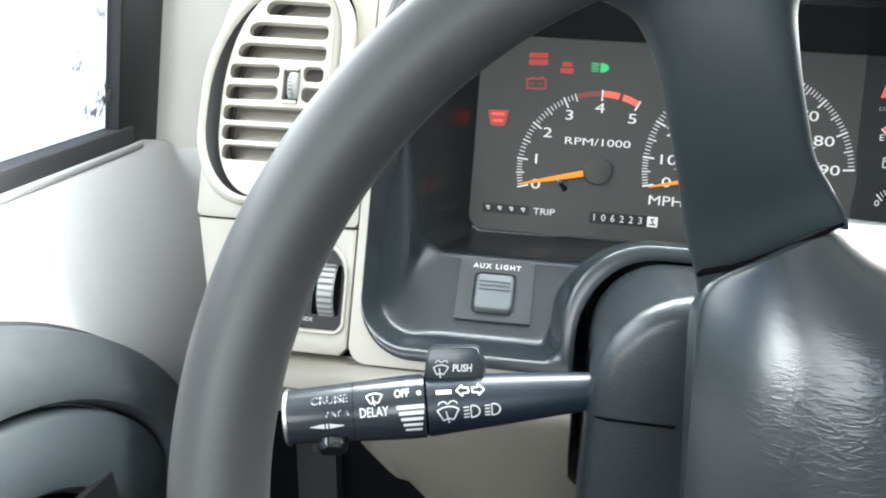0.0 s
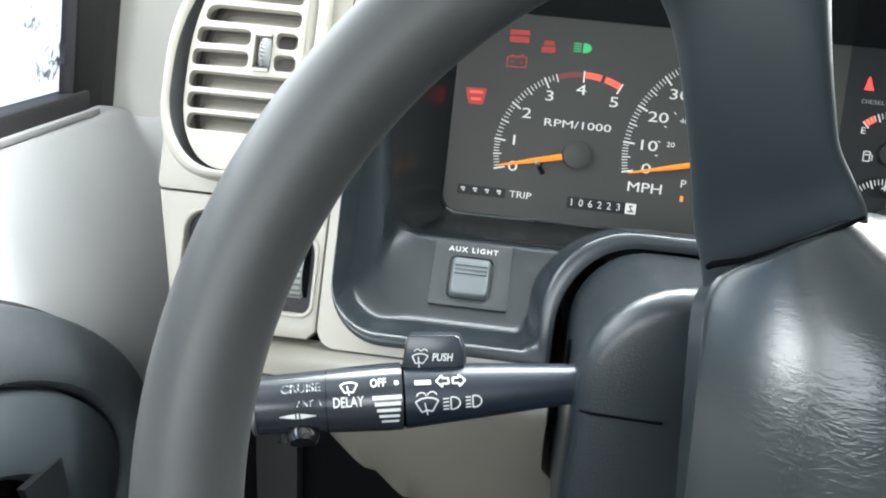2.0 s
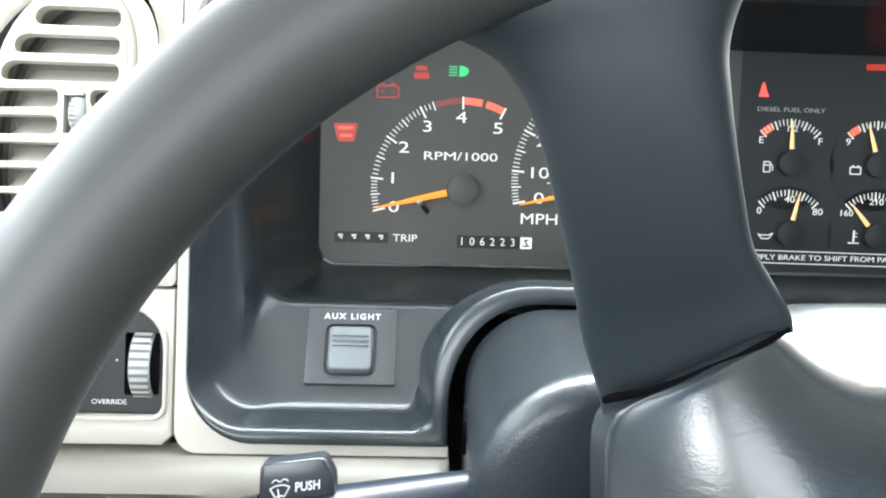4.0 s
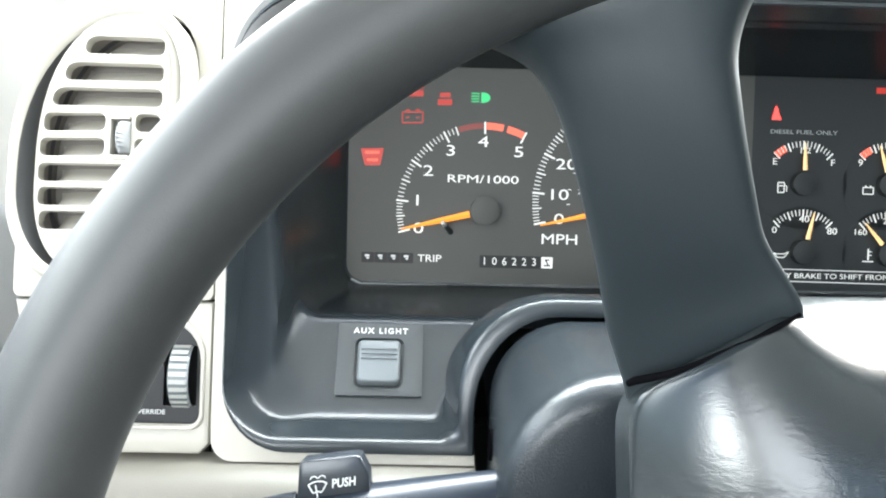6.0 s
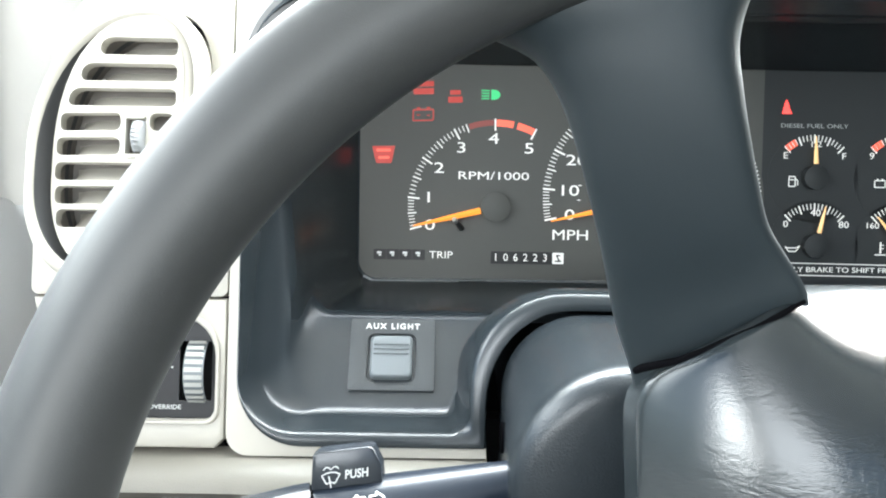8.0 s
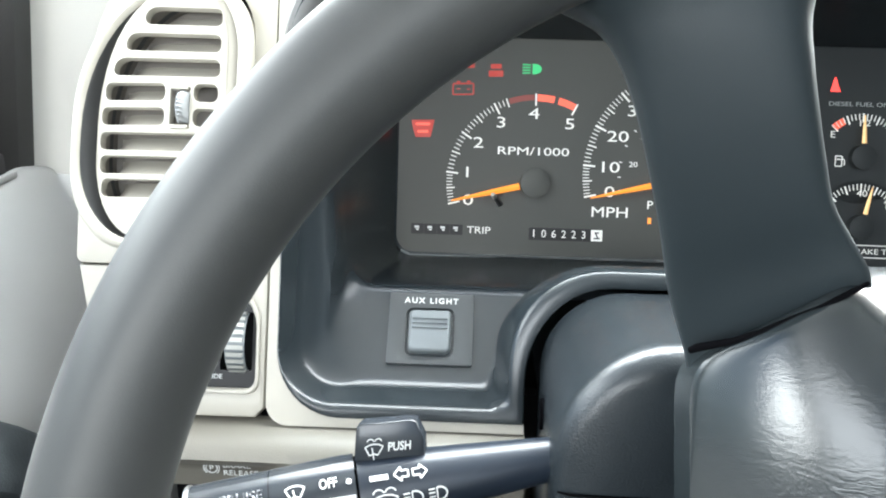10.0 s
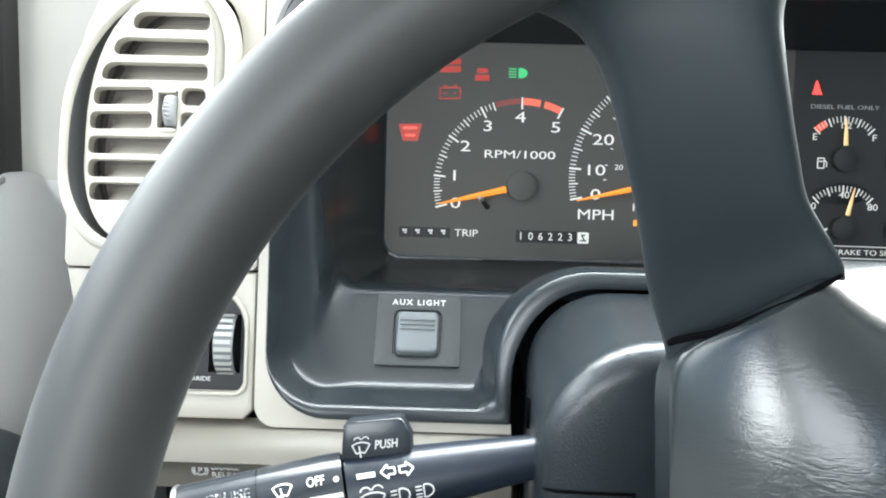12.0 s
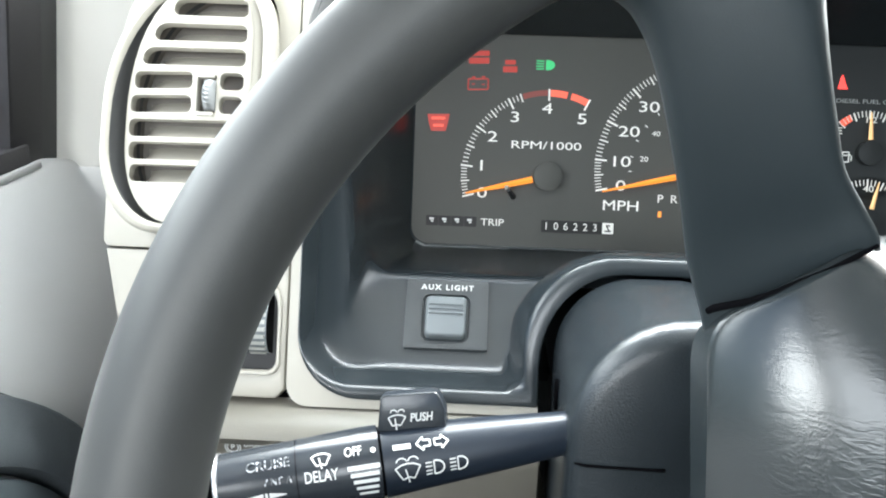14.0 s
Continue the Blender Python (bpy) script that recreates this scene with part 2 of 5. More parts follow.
def rounded(x0, x1, z0, z1, r, n=6):
    """A rounded rectangle; r: one radius, or (bottom left, bottom right, top right, top left), each a number or (rx, rz)."""
    rs = r if isinstance(r, tuple) and len(r) == 4 else (r,) * 4
    rs = [(q, q) if not isinstance(q, tuple) else q for q in rs]
    (a, b), (c, d), (e, f), (g, h) = rs
    return (arc(x0 + a, z0 + b, a, b, 180, 270, n) + arc(x1 - c, z0 + d, c, d, 270, 360, n)
            + arc(x1 - e, z1 - f, e, f, 0, 90, n) + arc(x0 + g, z1 - h, g, h, 90, 180, n))


def slab(outline, to3d, depth, holes=(), bevel=0.0, segments=2):
    """A plate with real holes: outline and holes in a plane, placed by to3d(a, b, d), d metres in front; its back lies depth behind."""
    bm = bmesh.new()
    edges = []
    for loop in (outline, *holes):
        vs = [bm.verts.new((p[0], p[1], 0)) for p in loop if True]
        edges += [bm.edges.new((vs[k], vs[(k + 1) % len(vs)])) for k in range(len(vs)) if (vs[k].co - vs[(k + 1) % len(vs)].co).length > 1e-7]
    bmesh.ops.remove_doubles(bm, verts=bm.verts, dist=1e-6)
    bmesh.ops.triangle_fill(bm, use_beauty=True, edges=bm.edges[:], normal=(0, 0, 1))
    front = bm.faces[:]
    rim = [e for e in bm.edges if len(e.link_faces) == 1]
    made = bmesh.ops.extrude_face_region(bm, geom=front)
    back = [v for v in made["geom"] if isinstance(v, bmesh.types.BMVert)]
    for v in back:
        v.co.z -= depth
    if bevel:
        rim = [e for e in bm.edges if all(v.co.z > -1e-9 for v in e.verts) and len(e.link_faces) == 2 and e.calc_face_angle(0) > 1.0]
        bmesh.ops.bevel(bm, geom=rim, offset=bevel, segments=segments, profile=0.5, affect="EDGES", clamp_overlap=True)
    for v in bm.verts:
        v.co = to3d(v.co.x, v.co.y, v.co.z)
    return bm


def box(x0, x1, y0, y1, z0, z1, bevel=0.0, segments=2):
    bm = bmesh.new()
    bmesh.ops.create_cube(bm, size=1)
    for v in bm.verts:
        v.co = ((x0 + x1) / 2 + v.co.x * (x1 - x0), (y0 + y1) / 2 + v.co.y * (y1 - y0), (z0 + z1) / 2 + v.co.z * (z1 - z0))
    if bevel:
        bmesh.ops.bevel(bm, geom=bm.edges[:], offset=bevel, segments=segments, profile=0.5, affect="EDGES")
    return bm


def tube(path, radii, n=20, caps=True):
    """A round bar along a path."""
    rings = []
    pts = [Vector(p) for p in path]
    for k, p in enumerate(pts):
        d = (pts[min(k + 1, len(pts) - 1)] - pts[max(k - 1, 0)]).normalized()
        u = d.orthogonal() if abs(d.z) > 0.9 else d.cross(Vector((0, 0, 1)))
        u.normalize()
        w = u.cross(d)
        rings.append([p + radii[k] * (math.cos(2 * math.pi * j / n) * u + math.sin(2 * math.pi * j / n) * w) for j in range(n)])
    return loft(rings, cap=(caps, caps))


def join(*bms):
    out = bmesh.new()
    for b in bms:
        me = bpy.data.meshes.new("tmp")
        b.to_mesh(me)
        b.free()
        out.from_mesh(me)
        bpy.data.meshes.remove(me)
    return out


class Plane:
    """A flat local frame: right u, up w, out n."""

    def __init__(self, at, tilt, pan=0.0):
        self.at = Vector(at)
        t = radians(tilt)
        turn = Matrix.Rotation(radians(pan), 3, "Z")
        self.u, self.w, self.n = turn @ Vector((1, 0, 0)), turn @ Vector((0, math.sin(t), math.cos(t))), turn @ Vector((0, -math.cos(t), math.sin(t)))

    def __call__(self, a, b, d=0.0):
        return self.at + a * self.u + b * self.w + d * self.n

    def matrix(self, a, b, d=0.0):
        m = Matrix((self.u, self.w, self.n)).transposed().to_4x4()
        m.translation = self(a, b, d)
        return m


def words(body, size, m, wide=1.0, thick=0.00012, align="CENTER", slant=0.0, bold=0.0, space=1.0):
    """Lettering as a mesh, centred at m."""
    cu = bpy.data.curves.new("lettering", "FONT")
    cu.body, cu.size, cu.align_x, cu.align_y, cu.extrude, cu.resolution_u, cu.shear = body, size, align, "CENTER", thick, 3, slant
    cu.offset, cu.space_character = size * bold, space
    ob = bpy.data.objects.new("lettering", cu)
    scene.collection.objects.link(ob)
    me = bpy.data.meshes.new_from_object(ob.evaluated_get(bpy.context.evaluated_depsgraph_get()))
    bm = bmesh.new()
    bm.from_mesh(me)
    bpy.data.objects.remove(ob)
    bpy.data.curves.remove(cu)
    bpy.data.meshes.remove(me)
    for v in bm.verts:
        v.co = m @ Vector((v.co.x * wide, v.co.y, v.co.z))
    return bm


def bar(pl, a0, b0, a1, b1, wide, d0=0.0, thick=0.0002, wide_end=None):
    """A flat stroke on a plane from one point to another."""
    p, q = Vector((a0, b0)), Vector((a1, b1))
    s = (q - p).normalized()
    o = Vector((-s.y, s.x))
    we = wide if wide_end is None else wide_end
    out = [p + o * wide / 2, p - o * wide / 2, q - o * we / 2, q + o * we / 2]
    return slab([(v.x, v.y) for v in out], lambda a, b, d: pl(a, b, d + d0), thick)


def polyline(pl, pts, wide, d0=0.0003, close=False):
    pts = list(pts) + ([pts[0]] if close else [])
    return join(*[bar(pl, *p, *q, wide, d0) for p, q in zip(pts, pts[1:])])


def ring_arc(pl, c, r0, r1, a0, a1, d0=0.0003, n=24, thick=0.0002):
    out = arc(c[0], c[1], r1, r1, a0, a1, n) + arc(c[0], c[1], r0, r0, a1, a0, n)
    return slab(out, lambda a, b, d: pl(a, b, d + d0), thick)


def disc(pl, c, r, d0, thick, bevel=0.0, n=32):
    return slab([(c[0] + r * math.cos(2 * math.pi * k / n), c[1] + r * math.sin(2 * math.pi * k / n)) for k in range(n)],
                lambda a, b, d: pl(a, b, d + d0), thick, bevel=bevel)


# ---- cab shell ----
def fascia_y(z):
    return 0.262 + 0.36 * (z - 0.70)


def on_fascia(a, b, d=0.0):
    return Vector((a, fascia_y(b) - d, b + 0.36 * d))


def wall_with_window(name, to3d, outline, hole, mat, thick=0.04, label=""):
    return tagged(part(name, slab(outline, to3d, thick, holes=[hole] if hole else ()), mat), label, kind="structure")


tagged(part("floor", box(-0.55, 1.45, -1.05, 0.95, -0.06, 0.0), CHARCOAL), "dark charcoal carpeted cab floor", kind="structure")
tagged(part("ceiling", box(-0.50, 1.40, -1.05, 0.22, 1.40, 1.44), HEADLINER), "pale cloth cab headliner", kind="structure")
wall_with_window("wall_rear", lambda a, b, d: Vector((a, -1.0 + d, b)), rounded(-0.50, 1.40, 0.0, 1.44, 0.02),
                 rounded(-0.30, 1.20, 0.88, 1.32, 0.06), HEADLINER, label="plain rear cab wall with wide window opening")
# Unseen side, left windowless and dark so no light comes from the right.
wall_with_window("wall_right", lambda a, b, d: Vector((1.36 - d, a, b)), rounded(-1.0, 0.80, 0.0, 1.44, 0.02),
                 None, CHARCOAL, label="unseen far side of the cab, windowless and dark to hold back light")
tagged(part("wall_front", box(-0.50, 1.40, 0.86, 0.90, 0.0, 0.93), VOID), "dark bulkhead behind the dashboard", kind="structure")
ground = tagged(part("ground", box(-900, 900, -900, 900, -0.95, -0.90), SNOW), "bright snowy ground outside the truck", kind="structure")

# windscreen frame and pane, sloping back from the dashboard to the roof
shield = Plane((0.45, 0.86, 0.93), -55)
tagged(part("windshield_frame", slab(rounded(-0.97, 0.95, -0.03, 0.83, 0.05), shield, 0.03, holes=[rounded(-0.90, 0.88, 0.02, 0.79, 0.08)]), SEAL),
       "dark windscreen surround", kind="structure")
window_front = tagged(part("window_front", slab(rounded(-0.90, 0.88, 0.02, 0.79, 0.08), lambda a, b, d: shield(a, b, d - 0.012), 0.005), GLASS),
                      "thin glass windscreen", kind="structure")
window_front.visible_shadow = False

# ---- driver's door ----
DOOR_X = -0.43
door = thing("door_1", (DOOR_X, 0.0, 0.25), "closed grey moulded plastic driver's door with window", "door", kind="structure")


def door_x(y, z):
    """The inner skin: upright at the sill, swelling into the cab below it."""
    t = min(1.0, max(0.0, (0.766 - z) / 0.20))
    under = min(1.0, max(0.0, (0.650 - z) / 0.16))
    return DOOR_X + 0.075 * (1 - (1 - t) ** 2) - 0.014 * under ** 2


skin = []
for i in range(41):
    z = 0.766 - 0.62 * (i / 40) ** 1.3
    fall = 0.228 * max(0.0, min(1.0, (z - 0.60) / 0.13))
    skin.append([(door_x(y, z), y, z - fall * max(0.0, y - 0.4515)) for y in [-0.95 + 1.56 * k / 48 for k in range(49)]])
skin.insert(0, [(DOOR_X - 0.006, p[1], p[2] + 0.0025) for p in skin[0]])
skin.insert(0, [(DOOR_X - 0.05, p[1], p[2] + 0.0005) for p in skin[0]])
part("trim_panel", loft(skin, closed=False), GREY, door, "grey grained door trim panel")
part("door_shell", box(-0.50, -0.462, -0.95, 0.50, 0.10, 0.765), SEAL, door)
# sill seal, bright strip, window frame
part("window_seal", box(-0.452, -0.4335, -0.95, 0.425, 0.7695, 0.7850, 0.002), SEAL, door, "black rubber sill seal")
part("sill_strip", box(-0.4335, -0.4285, -0.95, 0.430, 0.7660, 0.7715, 0.0015), GREY, door)


def leaning(a, b, d=0.0):
    """The window frame leans inwards as it rises; a: along the cab, b: height."""
    return Vector((-0.440 + 0.20 * (b - 0.766) + d, a - 0.16 * (b - 0.766), b))


part("window_frame", slab([(0.408, 0.766), (0.455, 0.766), (0.455, 1.36), (-0.95, 1.36), (-0.95, 0.766), (-0.91, 0.766), (-0.91, 1.32), (0.408, 1.32)],
                          lambda a, b, d: leaning(a, b, d), 0.012, bevel=0.003), SEAL, door, "dark window frame")
part("frame_seal", slab([(0.455, 0.758), (0.486, 0.758), (0.486, 1.36), (0.455, 1.36)], lambda a, b, d: leaning(a, b, d - 0.004), 0.03, bevel=0.003),
     material("grey_black_rubber", (0.055, 0.055, 0.055), 0.65, tint=0.15), door, "grey-black rubber door seal")
pane = part("pane", slab([(-0.91, 0.766), (0.408, 0.766), (0.408, 1.32), (-0.91, 1.32)], lambda a, b, d: leaning(a, b, d - 0.008), 0.004), GLASS, door,
            "window glass smeared with wet frost")
pane.visible_shadow = False


# armrest and handle surround: two nested arches in the trim
HUB_Y, HUB_Z = 0.088, 0.552


def arch_band(out, inn, lift, sink, a0=-30, a1=210, n=56):
    """A swelling band between two ellipses (half length, half height), with a narrow groove at its outer edge."""
    rings = []
    prof = [(1.03, 0.0), (1.012, -0.003), (1.0, 0.0), (0.985, lift * 0.6), (0.96, lift * 0.9), (0.90, lift), (0.6, lift * 1.1), (0.25, lift * 1.1), (0.10, lift * 0.9), (0.03, lift * 0.5), (0.0, sink)]
    for k in range(n + 1):
        a = radians(a0 + (a1 - a0) * k / n)
        row = []
        for s, h in prof:
            ry, rz = inn[0] + (out[0] - inn[0]) * s, inn[1] + (out[1] - inn[1]) * s
            y, z = HUB_Y + ry * math.cos(a), HUB_Z + rz * math.sin(a)
            row.append((door_x(y, z) + h, y, z))
        rings.append(row)
    return loft(rings, closed=False)


def arch_gap(name, half_y, half_z, wide):
    """Thin dark strip on the door trim, standing for an arched groove's shade."""
    rings = []
    for k in range(57):
        a = radians(-30 + 240 * k / 56)
        row = []
        for s, h in ((wide, 0.0002), (wide * 0.7, 0.0009), (0.0, 0.0009), (-0.004, 0.0002)):
            y, z = HUB_Y + (half_y + s) * math.cos(a), HUB_Z + (half_z + s) * math.sin(a)
            row.append((door_x(y, z) + h, y, z))
        rings.append(row)
    return part(name, loft(rings, closed=False), SEAL, door, "dark strip for the groove's shade round the arch")


arch_gap("armrest_groove_shade", 0.228, 0.178, 0.0022)
part("armrest", arch_band((0.228, 0.178), (0.187, 0.131), 0.018, 0.002), ARMREST, door, "blue-grey vinyl arched armrest")
part("handle_surround", arch_band((0.186, 0.130), (0.118, 0.088), 0.014, -0.002), ARMREST_LIGHT, door, "pale blue-grey moulded handle surround")
# Flat patch on the trim; its black stands for the recess's shade.
pocket = [[(door_x(HUB_Y + s * 0.120 * math.cos(q), HUB_Z + s * 0.090 * math.sin(q)) + (0.003 if s > 0.97 else 0.0005), HUB_Y + s * 0.120 * math.cos(q), HUB_Z + s * 0.090 * math.sin(q))
           for q in [2 * math.pi * k / 40 for k in range(40)]] for s in (1.0, 0.95, 0.5, 0.02)]
part("pocket", loft(pocket), VOID, door, "flat black patch for the handle recess's shade")
part("door_handle", tube([(door_x(y, z) + d, y, z) for y, z, d in ((0.060, 0.628, 0.006), (0.085, 0.630, 0.012), (0.110, 0.620, 0.015), (0.128, 0.600, 0.014), (0.138, 0.570, 0.006))],
                         [0.007, 0.009, 0.010, 0.009, 0.007]), ARMREST_LIGHT, door, "blue-grey pull handle")
FIN = [(0.1615, 0.6173), (0.1972, 0.6141), (0.1990, 0.5880), (0.170, 0.5880)]
part("handle_fin", loft([[(door_x(y, z) + d, y + e, z) for y, z in FIN] for d, e in ((0.012, 0.0), (0.0165, 0.0), (0.0165, 0.001))], cap=(True, True)), BLACK, door, "dark triangular notch")

# front pillar trim
pillar = []
for k in range(13):
    z = 0.7555 + 0.62 * k / 12
    s = z - 0.766
    thin = 1.1 * max(0.0, s - 0.21)
    pillar.append([(-0.462 + 0.20 * s, 0.478 - 0.16 * s, z), (-0.437 + 0.20 * s, 0.484 - 0.16 * s, z), (-0.418 + 0.20 * s, 0.480 - 0.18 * s, z), (-0.380 + 0.20 * s - 0.5 * thin, 0.495 - 0.20 * s, z),
                   (-0.345 + 0.20 * s - 0.8 * thin, 0.530 - 0.24 * s, z), (-0.350 + 0.20 * s - thin, 0.62 - 0.40 * s, z), (-0.440 + 0.20 * s - 0.5 * thin, 0.80 - 0.90 * s, z)])
tagged(part("trim_pillar", loft(pillar, closed=False), PILLAR), "cream grained front pillar trim", kind="structure")
tagged(part("wall_left_front", box(-0.50, -0.47, 0.50, 0.90, 0.0, 0.78), CHARCOAL), "dark side of the footwell", kind="structure")

# ---- dashboard ----
dash = thing("dashboard", (0.3, 0.40, 0.55), "cream moulded dashboard with a deep slate gauge pod", "dashboard")
CX = -0.0046


def pod_loop(x0, x1, z0, z1, rb, rt, ax, az, arx, arz, rf=0.0, n=10):
    """The outline of the gauge pod, arched over the steering column."""
    arz = min(arz, (az - z0) * 0.70)

    def line(p, q, k):
        return [(p[0] + (q[0] - p[0]) * j / k, p[1] + (q[1] - p[1]) * j / k) for j in range(1, k)]
    L = arc(x0 + rb, z0 + rb, rb, rb, 180, 270, n)
    rf = min(rf, 0.45 * (az - arz - z0) + 1e-5) + 1e-5
    L += line((x0 + rb, z0), (CX - ax - rf, z0), 8) + arc(CX - ax - rf, z0 + rf, rf, rf, -90, 0, n)
    L += line((CX - ax, z0 + rf), (CX - ax, az - arz), 5)
    L += arc(CX - ax + arx, az - arz, arx, arz, 180, 90, n) + arc(CX + ax - arx, az - arz, arx, arz, 90, 0, n)
    L += line((CX + ax, az - arz), (CX + ax, z0 + rf), 5) + arc(CX + ax + rf, z0 + rf, rf, rf, 180, 270, n)
    L += line((CX + ax + rf, z0), (x1 - rb, z0), 8)
    L += arc(x1 - rb, z0 + rb, rb, rb, 270, 360, n)
    L += line((x1, z0 + rb), (x1, z1 - rt), 8)
    L += arc(x1 - rt, z1 - rt, rt, rt, 0, 90, n)
    L += line((x1 - rt, z1), (x0 + rt, z1), 8)
    L += arc(x0 + rt, z1 - rt, rt, rt, 90, 180, n)
    L += line((x0, z1 - rt), (x0, z0 + rb), 8)
    return L


def dial_y(z):
    return 0.425 + math.tan(radians(15)) * (z - 0.775)


# each ring: outline, then its depth as (at z, y, slope)
POD_LIP = [
    (pod_loop(-0.2035, 0.3620, 0.6820, 0.9270, 0.0360, 0.0520, 0.0615, 0.7535, 0.0460, 0.0500, 0.0000), (0.70, 0.2640, 0.36)),
    (pod_loop(-0.2034, 0.3615, 0.6825, 0.9265, 0.0360, 0.0520, 0.0617, 0.7540, 0.0460, 0.0500, 0.0000), (0.70, 0.2600, 0.36)),
    (pod_loop(-0.2032, 0.3605, 0.6834, 0.9258, 0.0350, 0.0510, 0.0626, 0.7550, 0.0470, 0.0500, 0.0000), (0.70, 0.2580, 0.36)),
    (pod_loop(-0.2029, 0.3585, 0.6850, 0.9245, 0.0340, 0.0500, 0.0645, 0.7568, 0.0480, 0.0500, 0.0000), (0.70, 0.2575, 0.36)),
    (pod_loop(-0.2025, 0.3520, 0.6884, 0.9215, 0.0310, 0.0470, 0.0690, 0.7613, 0.0520, 0.0500, 0.0050), (0.70, 0.2575, 0.36)),
    (pod_loop(-0.2021, 0.3500, 0.6895, 0.9205, 0.0300, 0.0460, 0.0703, 0.7628, 0.0530, 0.0500, 0.0090), (0.70, 0.2584, 0.36)),
]
POD_COVE = [
    (pod_loop(-0.2012, 0.3490, 0.6902, 0.9200, 0.0290, 0.0450, 0.0712, 0.7636, 0.0540, 0.0500, 0.0100), (0.70, 0.2606, 0.36)),
    (pod_loop(-0.1965, 0.3450, 0.6904, 0.9130, 0.0270, 0.0440, 0.0735, 0.7626, 0.0550, 0.0480, 0.0100), (0.69, 0.2660, 0.38)),
    (pod_loop(-0.1948, 0.3430, 0.6906, 0.9124, 0.0260, 0.0440, 0.0745, 0.7610, 0.0550, 0.0480, 0.0100), (0.69, 0.2700, 0.38)),
    (pod_loop(-0.1939, 0.3410, 0.6908, 0.9118, 0.0250, 0.0430, 0.0753, 0.7593, 0.0550, 0.0465, 0.0100), (0.69, 0.2726, 0.38)),
    (pod_loop(-0.1927, 0.3380, 0.69145, 0.9112, 0.0255, 0.0420, 0.0761, 0.7572, 0.0550, 0.0455, 0.0095), (0.69, 0.2750, 0.40)),
    (pod_loop(-0.1910, 0.3370, 0.6925, 0.9106, 0.0260, 0.0420, 0.0768, 0.7548, 0.0545, 0.0445, 0.0090), (0.69, 0.27705, 0.42)),
]
POD_RECESS = [
    (pod_loop(-0.1900, 0.3360, 0.6939, 0.9100, 0.0270, 0.0420, 0.0772, 0.7523, 0.0540, 0.0435, 0.0090), (0.69, 0.2788, 0.42)),
    (pod_loop(-0.1888, 0.3350, 0.6957, 0.9094, 0.0280, 0.0420, 0.0770, 0.7500, 0.0540, 0.0430, 0.0090), (0.69, 0.2801, 0.42)),
    (pod_loop(-0.1827, 0.3330, 0.7160, 0.9060, 0.0240, 0.0410, 0.0680, 0.7425, 0.0480, 0.0300, 0.0060), (0.69, 0.2914, 0.42)),
    (pod_loop(-0.1805, 0.3310, 0.7310, 0.9060, 0.0180, 0.0400, 0.0620, 0.7312, 0.0527, 0.0120, 0.0030), (0.7345, 0.3185, 0.42)),
    (pod_loop(-0.1796, 0.3300, 0.7330, 0.9060, 0.0160, 0.0400, 0.0640, 0.7332, 0.0544, 0.0100, 0.0020), (0.7345, 0.3205, 0.42)),
    (pod_loop(-0.1787, 0.3280, 0.7343, 0.9060, 0.0160, 0.0400, 0.0660, 0.7345, 0.0561, 0.0080, 0.0020), (0.7345, 0.3228, 0.42)),
]
POD_THROAT = [
    (pod_loop(-0.1772, 0.3260, 0.7348, 0.9060, 0.0160, 0.0400, 0.0670, 0.7350, 0.0570, 0.0070, 0.0020), (0.7345, 0.3262, 0.42)),
    (pod_loop(-0.1748, 0.3220, 0.7345, 0.9060, 0.0150, 0.0400, 0.0680, 0.7347, 0.0578, 0.0060, 0.0020), (0.7345, 0.3320, 0.42)),
    (pod_loop(-0.1530, 0.2755, 0.7245, 0.8725, 0.0130, 0.0140, 0.0750, 0.7247, 0.0638, 0.0080, 0.0020), (0.775, 0.4215, 0.268)),
    (pod_loop(-0.1520, 0.2745, 0.7235, 0.8725, 0.0130, 0.0140, 0.0750, 0.7237, 0.0638, 0.0080, 0.0020), (0.775, 0.4235, 0.268)),
    (pod_loop(-0.1508, 0.2715, 0.7255, 0.8725, 0.0120, 0.0140, 0.0750, 0.7257, 0.0638, 0.0080, 0.0020), (0.775, 0.4248, 0.268)),
]
POD = POD_LIP + POD_COVE + POD_RECESS + POD_THROAT
SWELL = {8: 0.0004, 9: 0.0014, 10: 0.0034, 11: 0.0058, 12: 0.0080, 13: 0.0098, 14: 0.0082, 15: 0.0075, 16: 0.0071, 17: 0.0069, 18: 0.0064, 19: 0.0055}


def swell(x, z, k):
    """The left wall swells inwards beside the switch recess."""
    h = min(1.0, max(0.0, (0.840 - z) / 0.105))
    return x + SWELL.get(k, 0.0) * h * h * (3 - 2 * h) * min(1.0, max(0.0, (-0.125 - x) / 0.045))


part("gauge_pod", loft([[(swell(x, z, k), y + s * (z - zr), z) for x, z in loop] for k, (loop, (zr, y, s)) in enumerate(POD)]), SLATE, dash, "deep slate plastic pod round the gauges")
# cream inner lip round the pod's upper corner, greyed in its colour for shade
lip = []
